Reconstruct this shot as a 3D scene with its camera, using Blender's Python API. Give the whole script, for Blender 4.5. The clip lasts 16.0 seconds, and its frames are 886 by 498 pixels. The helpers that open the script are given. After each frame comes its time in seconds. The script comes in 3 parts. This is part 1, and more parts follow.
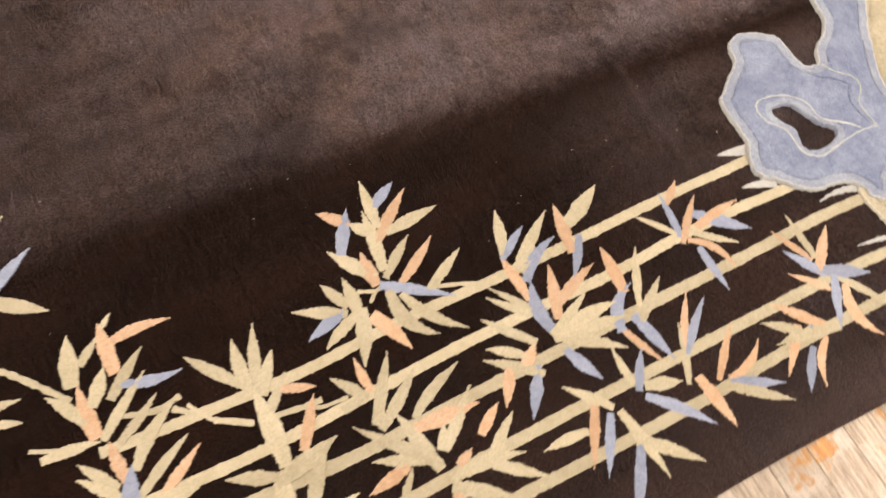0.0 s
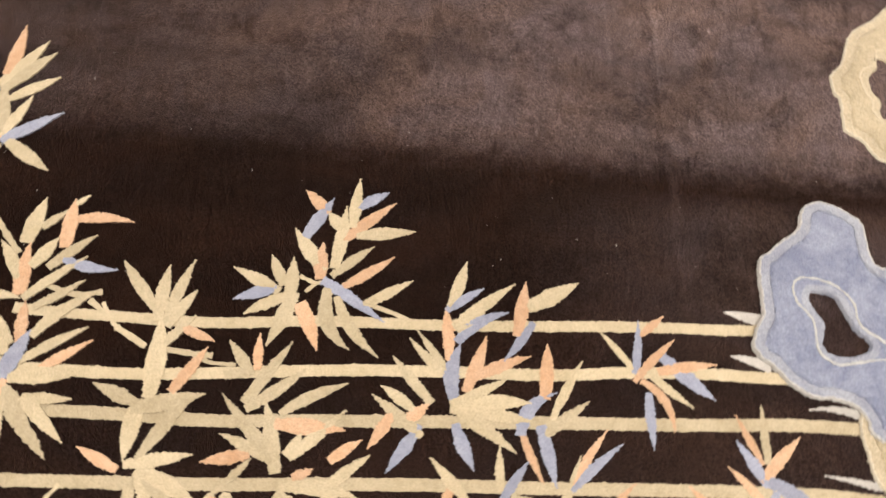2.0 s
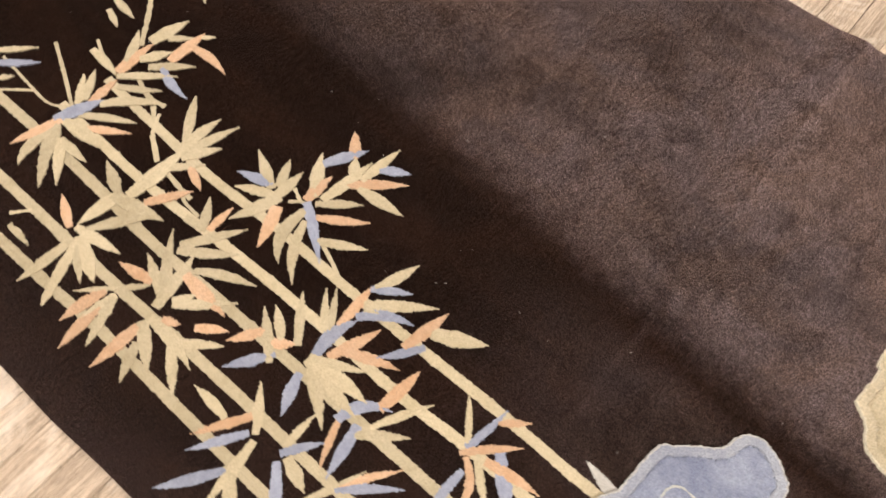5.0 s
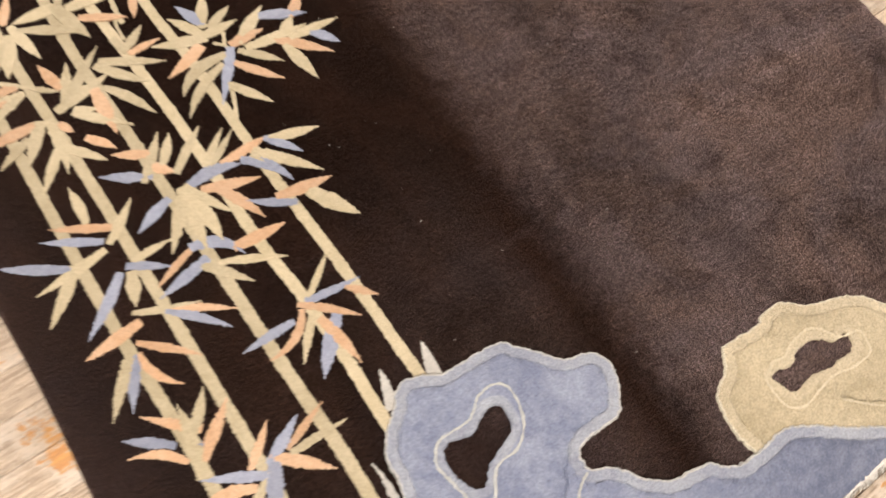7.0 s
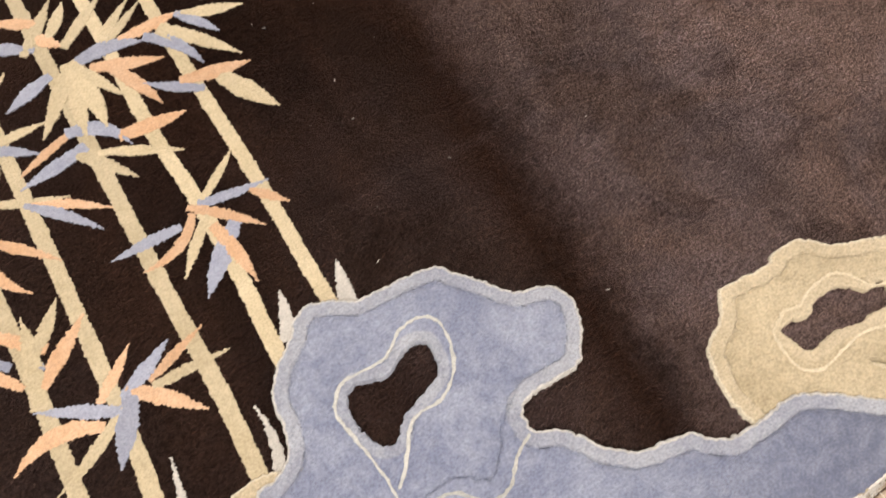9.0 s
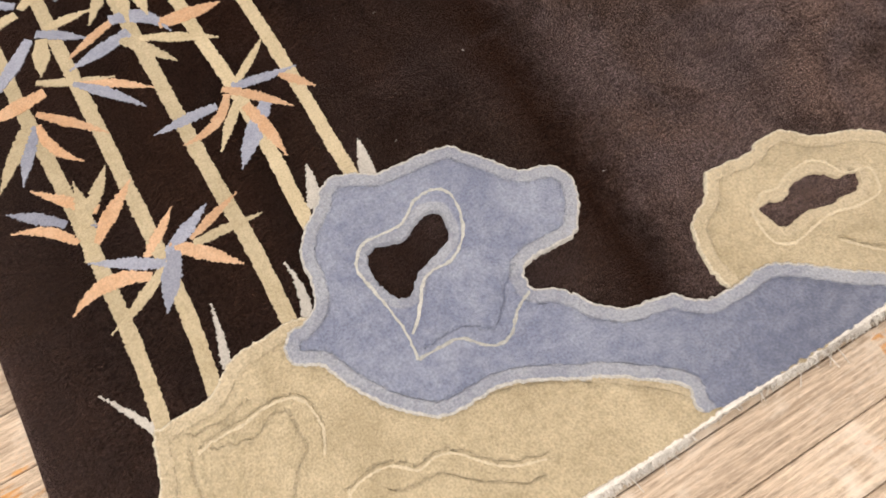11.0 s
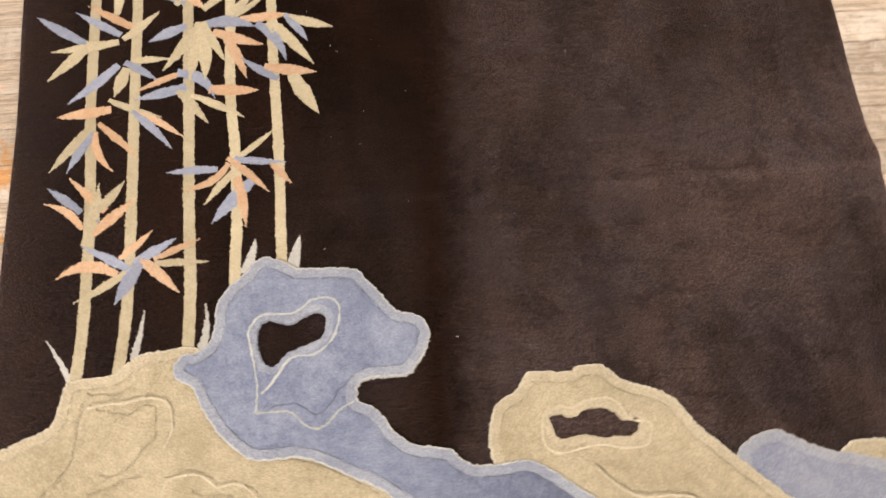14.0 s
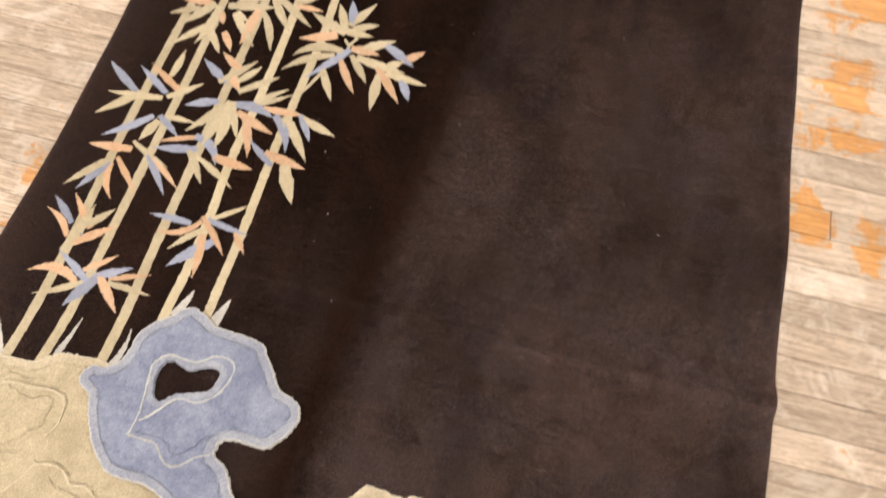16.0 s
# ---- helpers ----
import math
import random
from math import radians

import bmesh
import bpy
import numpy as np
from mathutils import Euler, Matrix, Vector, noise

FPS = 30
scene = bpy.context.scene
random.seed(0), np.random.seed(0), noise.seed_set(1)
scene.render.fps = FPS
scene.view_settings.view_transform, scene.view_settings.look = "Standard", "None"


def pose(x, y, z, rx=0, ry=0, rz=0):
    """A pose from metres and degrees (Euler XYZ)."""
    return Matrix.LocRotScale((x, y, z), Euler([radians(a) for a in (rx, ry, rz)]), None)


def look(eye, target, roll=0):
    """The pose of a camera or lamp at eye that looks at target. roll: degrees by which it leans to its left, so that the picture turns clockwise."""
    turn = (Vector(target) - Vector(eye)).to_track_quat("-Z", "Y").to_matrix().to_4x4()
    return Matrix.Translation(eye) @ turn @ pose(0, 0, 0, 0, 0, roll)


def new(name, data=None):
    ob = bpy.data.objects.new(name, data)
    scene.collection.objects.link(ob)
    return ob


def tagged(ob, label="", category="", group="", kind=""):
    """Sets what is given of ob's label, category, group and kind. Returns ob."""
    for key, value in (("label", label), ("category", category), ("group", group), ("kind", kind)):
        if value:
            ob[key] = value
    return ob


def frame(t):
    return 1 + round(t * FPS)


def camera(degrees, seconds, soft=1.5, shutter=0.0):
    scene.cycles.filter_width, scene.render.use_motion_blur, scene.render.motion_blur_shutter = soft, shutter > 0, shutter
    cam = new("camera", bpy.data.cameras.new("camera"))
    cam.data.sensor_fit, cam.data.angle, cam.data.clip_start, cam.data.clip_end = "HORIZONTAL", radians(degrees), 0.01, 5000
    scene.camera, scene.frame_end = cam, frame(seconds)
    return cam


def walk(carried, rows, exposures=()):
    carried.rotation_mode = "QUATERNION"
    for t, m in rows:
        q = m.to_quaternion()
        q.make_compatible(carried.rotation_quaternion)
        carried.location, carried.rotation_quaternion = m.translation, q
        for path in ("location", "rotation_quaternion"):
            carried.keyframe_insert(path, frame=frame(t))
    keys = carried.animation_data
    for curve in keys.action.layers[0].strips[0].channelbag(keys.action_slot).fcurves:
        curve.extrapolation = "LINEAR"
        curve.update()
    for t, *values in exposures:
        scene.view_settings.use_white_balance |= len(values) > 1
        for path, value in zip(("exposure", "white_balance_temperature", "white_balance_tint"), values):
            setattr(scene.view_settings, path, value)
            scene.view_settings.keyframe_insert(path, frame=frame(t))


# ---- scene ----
cam = camera(58.81, 16.0, soft=1.7, shutter=0.5)
# seconds, eye, a point looked at, roll
PATH = [
    (0, (0.0782, 1.5372, 1.4162), (0.8067, 1.1223, -0.3996), 2.86),
    (0.5, (0.1086, 1.4093, 1.3492), (0.8923, 1.0471, -0.4549), 2.79),
    (1, (0.1153, 1.3357, 1.2928), (0.9494, 1.0654, -0.5048), 2.70),
    (1.5, (0.0602, 1.2547, 1.3400), (0.9330, 1.1089, -0.4536), 1.98),
    (2, (0.0149, 1.1397, 1.3810), (0.9079, 1.1294, -0.4085), 1.72),
    (2.5, (0.0456, 1.0257, 1.3637), (0.9732, 1.1418, -0.4043), 2.36),
    (3, (0.1037, 0.9345, 1.4012), (0.9402, 1.1902, -0.3975), 0.22),
    (3.2, (0.0877, 0.9034, 1.4080), (0.9101, 1.2138, -0.3885), -0.38),
    (5.5, (0.1827, 0.4971, 1.4395), (0.8610, 1.1020, -0.3421), 3.26),
    (6, (0.1948, 0.3555, 1.4433), (0.8316, 0.9927, -0.3424), 3.55),
    (6.5, (0.1745, 0.2544, 1.4342), (0.7764, 0.9276, -0.3503), 3.54),
    (7, (0.3156, 0.2220, 1.3048), (0.8666, 0.9164, -0.4880), 2.74),
    (7.5, (0.4512, 0.1883, 1.1893), (0.9648, 0.8998, -0.6079), 1.91),
    (8, (0.5181, 0.1701, 1.1050), (1.0151, 0.8971, -0.6907), 1.64),
    (8.5, (0.5050, 0.1536, 1.0416), (0.9968, 0.8784, -0.7564), 1.96),
    (9, (0.4449, 0.1404, 0.9913), (0.9342, 0.8684, -0.8061), 1.88),
    (9.5, (0.4062, 0.1142, 0.9734), (0.8799, 0.8384, -0.8298), 1.32),
    (10, (0.3546, 0.0871, 0.9592), (0.8071, 0.7849, -0.8597), 1.26),
    (12.5, (0.4203, -0.0499, 1.3617), (0.7840, 0.5411, -0.5141), 7.93),
    (13, (0.5206, -0.0552, 1.4483), (0.8323, 0.5461, -0.4336), 8.61),
    (13.5, (0.6250, 0.0202, 1.4669), (0.8658, 0.6392, -0.4196), 8.98),
    (14, (0.7311, 0.0435, 1.4998), (0.8955, 0.6835, -0.3879), 8.98),
    (14.5, (0.8864, 0.0394, 1.5308), (0.9744, 0.6965, -0.3561), 8.21),
    (15, (1.0264, 0.0062, 1.5551), (1.0309, 0.6922, -0.3236), 7.27),
    (15.5, (1.1096, 0.0229, 1.6428), (1.0243, 0.7629, -0.2133), 5.24),
    (16, (1.1398, 0.0665, 1.7053), (1.0059, 0.9080, -0.1041), 5.83),
]
walk(cam, [(t, look(eye, target, roll)) for t, eye, target, roll in PATH], exposures=[(0, -0.07), (3.2, -0.08), (5.5, -0.18), (7, -0.15), (8, -0.09), (9, -0.11), (10, -0.18), (12.3, -0.50), (13.2, -0.44), (14, -0.28), (16, -0.19)])

# ---- light: a room lit by assumed ceiling lights, all unseen ----
world = bpy.data.worlds.new("room_air")
world.use_nodes = True
world.node_tree.nodes["Background"].inputs["Color"].default_value = (0.9, 0.92, 1.0, 1)
world.node_tree.nodes["Background"].inputs["Strength"].default_value = 0.02
scene.world = world

WIDTH, LENGTH = 1.82, 2.74       # the rug
CEILING = 2.9


def area_lamp(name, x, y, size_x, size_y, watts, colour):
    data = bpy.data.lights.new(name, "AREA")
    data.shape, data.size, data.size_y, data.energy, data.color = "RECTANGLE", size_x, size_y, watts, colour
    ob = new(name, data)
    ob.matrix_world = pose(x, y, CEILING - 0.09, 0, 0, 0)
    return ob


WARM = (1.0, 0.93, 0.88)
# unseen lamps, added and powered to balance brightness across the rug
area_lamp("assumed_lamp_glow", 3.0, 2.2, 1.2, 0.3, 78, WARM)
area_lamp("assumed_lamp_glow", 0.3, 3.4, 1.2, 0.3, 66, WARM)
area_lamp("assumed_lamp_glow", -0.25, -0.9, 1.2, 0.3, 120, WARM)


# ---- materials ----
def material(name, rough=0.9):
    m = bpy.data.materials.new(name)
    m.use_nodes = True
    b = m.node_tree.nodes["Principled BSDF"]
    b.inputs["Roughness"].default_value = rough
    b.inputs["Specular IOR Level"].default_value = 0.25
    return m, m.node_tree, b


def node(tree, kind, **values):
    n = tree.nodes.new(kind)
    for key, value in values.items():
        n.inputs[key].default_value = value
    return n


def noise_node(tree, co, scale, detail=4.0, rough=0.55, distort=0.0):
    n = node(tree, "ShaderNodeTexNoise", Scale=scale, Detail=detail, Roughness=rough, Distortion=distort)
    tree.links.new(co, n.inputs["Vector"])
    return n.outputs["Fac"]


def ramp(tree, fac, stops):
    n = tree.nodes.new("ShaderNodeValToRGB")
    while len(n.color_ramp.elements) < len(stops):
        n.color_ramp.elements.new(0.5)
    for e, (at, colour) in zip(n.color_ramp.elements, stops):
        e.position = at
        e.color = (*colour, 1) if len(colour) == 3 else colour
    tree.links.new(fac, n.inputs["Fac"])
    return n.outputs["Color"]


def grey(v):
    return (v, v, v)


def mix(tree, fac, a, b, how="MIX"):
    n = tree.nodes.new("ShaderNodeMix")
    n.data_type, n.blend_type = "RGBA", how
    for value, slot in ((fac, n.inputs[0]), (a, n.inputs[6]), (b, n.inputs[7])):
        if isinstance(value, bpy.types.NodeSocket):
            tree.links.new(value, slot)
        elif isinstance(value, (int, float)):
            slot.default_value = value
        else:
            slot.default_value = (*value, 1)
    return n.outputs[2]


def maths(tree, how, a, b=0.0, clamp=False):
    n = tree.nodes.new("ShaderNodeMath")
    n.operation, n.use_clamp = how, clamp
    for value, slot in ((a, n.inputs[0]), (b, n.inputs[1])):
        if isinstance(value, bpy.types.NodeSocket):
            tree.links.new(value, slot)
        else:
            slot.default_value = value
    return n.outputs[0]


def place(tree):
    return tree.nodes.new("ShaderNodeTexCoord").outputs["Object"]


def bumped(tree, bsdf, height, strength, distance):
    n = node(tree, "ShaderNodeBump", Strength=strength, Distance=distance)
    tree.links.new(height, n.inputs["Height"])
    tree.links.new(n.outputs["Normal"], bsdf.inputs["Normal"])


def wool(name, deep, pale, sheen=0.12, tone=0.26):
    """Cut wool pile: tufts, uneven dye and a soft nap."""
    m, tree, b = material(name, 0.95)
    co = place(tree)
    tuft = noise_node(tree, co, 330, 4, 0.7)
    blotch = noise_node(tree, co, 9, 4, 0.6, 0.4)
    streak = noise_node(tree, co, 60, 3, 0.6)
    f = maths(tree, "ADD", maths(tree, "MULTIPLY", blotch, 0.6), maths(tree, "MULTIPLY", streak, 0.4))
    colour = mix(tree, ramp(tree, f, [(0.36, grey(0)), (0.64, grey(1))]), deep, pale)
    colour = mix(tree, 1.0, colour, ramp(tree, tuft, [(0.34, grey(1 - tone)), (0.62, grey(1.05))]), "MULTIPLY")
    hue = node(tree, "ShaderNodeHueSaturation")
    info = tree.nodes.new("ShaderNodeObjectInfo")
    tree.links.new(maths(tree, "ADD", maths(tree, "MULTIPLY", info.outputs["Random"], 0.22), 0.88), hue.inputs["Value"])
    tree.links.new(colour, hue.inputs["Color"])
    tree.links.new(hue.outputs["Color"], b.inputs["Base Color"])
    b.inputs["Sheen Weight"].default_value = sheen
    b.inputs["Sheen Roughness"].default_value = 0.5
    b.inputs["Specular IOR Level"].default_value = 0.05
    bumped(tree, b, maths(tree, "ADD", tuft, maths(tree, "MULTIPLY", streak, 0.8)), 0.7, 0.004)
    return m


YELLOW = wool("straw_wool", (0.478, 0.404, 0.266), (0.594, 0.51, 0.357))
ORANGE = wool("apricot_wool", (0.575, 0.360, 0.215), (0.675, 0.465, 0.315))
BLUE = wool("grey_blue_wool", (0.27, 0.295, 0.39), (0.37, 0.395, 0.49))
GREY = wool("pale_grey_wool", (0.46, 0.44, 0.41), (0.58, 0.56, 0.52))
CREAM = wool("cream_wool", (0.45, 0.46, 0.445), (0.56, 0.565, 0.54))
PALE_TAN = wool("pale_sand_wool", (0.58, 0.51, 0.37), (0.68, 0.60, 0.45))
WHITE = wool("white_cotton", (0.86, 0.83, 0.78), (0.92, 0.90, 0.86), tone=0.1)


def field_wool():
    """Dark brown pile whose brushed nap is painted as sheen by position: strong over most of the wide side, faint in a
    band along the bamboo.
    """
    m, tree, b = material("dark_brown_wool", 0.95)
    co = place(tree)
    tuft = noise_node(tree, co, 280, 4, 0.7)
    streak = tree.nodes.new("ShaderNodeMapping")
    streak.inputs["Scale"].default_value = (1.0, 2.0, 1.0)
    tree.links.new(co, streak.inputs["Vector"])
    brushed = noise_node(tree, streak.outputs["Vector"], 20, 7, 0.7, 0.4)
    along = tree.nodes.new("ShaderNodeMapping")
    along.inputs["Scale"].default_value = (2.2, 0.8, 1.0)
    tree.links.new(co, along.inputs["Vector"])
    cloud = noise_node(tree, along.outputs["Vector"], 3.0, 5, 0.6, 0.4)
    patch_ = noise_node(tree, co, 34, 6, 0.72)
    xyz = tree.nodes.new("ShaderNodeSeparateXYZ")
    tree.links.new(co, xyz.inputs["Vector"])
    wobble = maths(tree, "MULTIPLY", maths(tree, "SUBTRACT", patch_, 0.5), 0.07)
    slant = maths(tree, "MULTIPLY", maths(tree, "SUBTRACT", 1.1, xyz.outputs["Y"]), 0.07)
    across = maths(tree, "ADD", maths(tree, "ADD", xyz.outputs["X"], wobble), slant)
    # brightness painted as sheen by place: full on the wide side, none in the band
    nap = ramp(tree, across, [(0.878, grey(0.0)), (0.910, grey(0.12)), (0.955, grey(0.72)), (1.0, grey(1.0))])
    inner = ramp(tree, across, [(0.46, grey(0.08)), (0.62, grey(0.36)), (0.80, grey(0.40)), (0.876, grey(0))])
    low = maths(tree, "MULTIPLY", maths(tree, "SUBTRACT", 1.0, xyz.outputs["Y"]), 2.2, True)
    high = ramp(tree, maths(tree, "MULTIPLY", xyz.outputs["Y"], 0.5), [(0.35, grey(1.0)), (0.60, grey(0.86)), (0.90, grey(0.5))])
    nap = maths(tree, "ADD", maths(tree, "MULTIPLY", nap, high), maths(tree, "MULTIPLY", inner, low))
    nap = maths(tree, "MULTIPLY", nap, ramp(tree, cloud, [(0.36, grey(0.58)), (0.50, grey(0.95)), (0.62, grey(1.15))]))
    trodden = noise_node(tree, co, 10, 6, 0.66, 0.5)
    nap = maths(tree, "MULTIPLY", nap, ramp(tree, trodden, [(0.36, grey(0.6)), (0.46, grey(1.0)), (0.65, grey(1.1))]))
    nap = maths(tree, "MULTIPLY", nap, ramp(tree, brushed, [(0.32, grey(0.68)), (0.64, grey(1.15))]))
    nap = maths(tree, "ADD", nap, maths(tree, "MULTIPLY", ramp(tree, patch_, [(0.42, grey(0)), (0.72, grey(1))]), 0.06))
    # painted sheen dimmed in the near right corner and raised along the left edge
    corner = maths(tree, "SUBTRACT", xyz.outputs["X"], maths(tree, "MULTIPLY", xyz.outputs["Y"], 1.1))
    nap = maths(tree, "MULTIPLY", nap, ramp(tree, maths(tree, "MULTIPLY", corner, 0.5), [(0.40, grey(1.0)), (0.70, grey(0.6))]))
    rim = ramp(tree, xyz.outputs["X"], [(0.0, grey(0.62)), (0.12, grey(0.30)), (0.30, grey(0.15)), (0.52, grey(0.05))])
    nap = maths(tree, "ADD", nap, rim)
    # a lighter line of sheen painted along the crosswise fold
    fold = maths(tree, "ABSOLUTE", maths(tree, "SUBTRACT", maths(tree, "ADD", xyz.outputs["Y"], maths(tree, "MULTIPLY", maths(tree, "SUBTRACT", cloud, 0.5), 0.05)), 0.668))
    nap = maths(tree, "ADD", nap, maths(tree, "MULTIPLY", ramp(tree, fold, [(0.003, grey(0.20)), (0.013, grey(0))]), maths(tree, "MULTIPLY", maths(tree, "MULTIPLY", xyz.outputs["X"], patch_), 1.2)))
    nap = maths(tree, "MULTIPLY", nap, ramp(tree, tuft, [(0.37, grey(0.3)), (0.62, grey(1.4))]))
    red = mix(tree, ramp(tree, cloud, [(0.42, grey(0)), (0.6, grey(1))]), (0.0155, 0.0067, 0.0040), (0.0265, 0.0113, 0.0067))
    colour = mix(tree, 1.0, red, ramp(tree, tuft, [(0.34, grey(0.35)), (0.66, grey(1.5))]), "MULTIPLY")
    tree.links.new(colour, b.inputs["Base Color"])
    worn = noise_node(tree, co, 4.5, 6, 0.65, 0.8)
    tree.links.new(mix(tree, ramp(tree, worn, [(0.40, grey(0)), (0.60, grey(1))]), (0.80, 0.625, 0.64), (0.88, 0.63, 0.57)), b.inputs["Sheen Tint"])
    b.inputs["Sheen Roughness"].default_value = 0.58
    b.inputs["Specular IOR Level"].default_value = 0.03
    tree.links.new(maths(tree, "MULTIPLY", nap, NAP_SHEEN), b.inputs["Sheen Weight"])
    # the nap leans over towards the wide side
    lean = tree.nodes.new("ShaderNodeVectorMath")
    lean.operation = "ADD"
    lean.inputs[1].default_value = (0.45, -1.8, 0)
    tree.links.new(tree.nodes.new("ShaderNodeNewGeometry").outputs["Normal"], lean.inputs[0])
    upright = tree.nodes.new("ShaderNodeVectorMath")
    upright.operation = "NORMALIZE"
    tree.links.new(lean.outputs["Vector"], upright.inputs[0])
    bumped(tree, b, maths(tree, "ADD", tuft, maths(tree, "MULTIPLY", brushed, 1.2)), 1.0, 0.005)
    for n in tree.nodes:
        if n.bl_idname == "ShaderNodeBump":
            tree.links.new(upright.outputs["Vector"], n.inputs["Normal"])
    return m


NAP_SHEEN = 0.80
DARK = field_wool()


def rock_wool(name, deep, pale, band_deep, band_pale, rim, dyed=None):
    """Pile of a rock: body colour, a paler band inside its contour and a fine light rim; 'rim' holds the distance to the contour."""
    m, tree, b = material(name, 0.95)
    co = place(tree)
    at = tree.nodes.new("ShaderNodeAttribute")
    at.attribute_name = "rim"
    tuft = noise_node(tree, co, 300, 4, 0.7)
    blotch = noise_node(tree, co, 8, 7, 0.68, 0.6)
    fine = noise_node(tree, co, 55, 4, 0.65)
    f = maths(tree, "ADD", maths(tree, "MULTIPLY", blotch, 0.65), maths(tree, "MULTIPLY", fine, 0.35))
    f = ramp(tree, f, [(0.40, grey(0)), (0.60, grey(1))])
    far = maths(tree, "ADD", at.outputs["Fac"], maths(tree, "MULTIPLY", maths(tree, "SUBTRACT", fine, 0.5), 0.006))
    body = mix(tree, f, deep, pale)
    if dyed:  # one skein is dyed deeper towards the rug's end
        xyz = tree.nodes.new("ShaderNodeSeparateXYZ")
        tree.links.new(co, xyz.inputs["Vector"])
        run = maths(tree, "ADD", xyz.outputs["X"], maths(tree, "MULTIPLY", maths(tree, "SUBTRACT", blotch, 0.5), 0.3))
        run = maths(tree, "SUBTRACT", run, maths(tree, "MULTIPLY", xyz.outputs["Y"], 1.4))
        body = mix(tree, maths(tree, "MULTIPLY", ramp(tree, run, [(0.45, grey(0)), (0.95, grey(1))]), ramp(tree, fine, [(0.35, grey(0.9)), (0.65, grey(0.5))])), body, dyed)
    band = mix(tree, f, band_deep, band_pale)
    colour = mix(tree, ramp(tree, maths(tree, "MULTIPLY", far, 20), [(0.42, grey(0)), (0.48, grey(1))]), band, body)
    colour = mix(tree, ramp(tree, maths(tree, "MULTIPLY", far, 100), [(0.42, grey(0)), (0.56, grey(1))]), rim, colour)
    colour = mix(tree, 1.0, colour, ramp(tree, tuft, [(0.36, grey(0.70)), (0.62, grey(1.07))]), "MULTIPLY")
    tree.links.new(colour, b.inputs["Base Color"])
    b.inputs["Sheen Weight"].default_value = 0.15
    b.inputs["Specular IOR Level"].default_value = 0.05
    bumped(tree, b, maths(tree, "ADD", tuft, maths(tree, "MULTIPLY", fine, 0.8)), 0.9, 0.005)
    return m


BLUE_ROCK = rock_wool("blue_rock_wool", (0.222, 0.254, 0.372), (0.355, 0.395, 0.515), (0.315, 0.342, 0.43), (0.44, 0.47, 0.54), (0.62, 0.615, 0.59), dyed=(0.130, 0.150, 0.232))
PALE_BLUE_ROCK = rock_wool("pale_blue_rock_wool", (0.27, 0.295, 0.40), (0.385, 0.41, 0.50), (0.37, 0.39, 0.47), (0.46, 0.48, 0.54), (0.50, 0.50, 0.50))
TAN_ROCK = rock_wool("tan_rock_wool", (0.47, 0.395, 0.26), (0.63, 0.54, 0.375), (0.53, 0.45, 0.31), (0.66, 0.57, 0.41), (0.72, 0.66, 0.52))


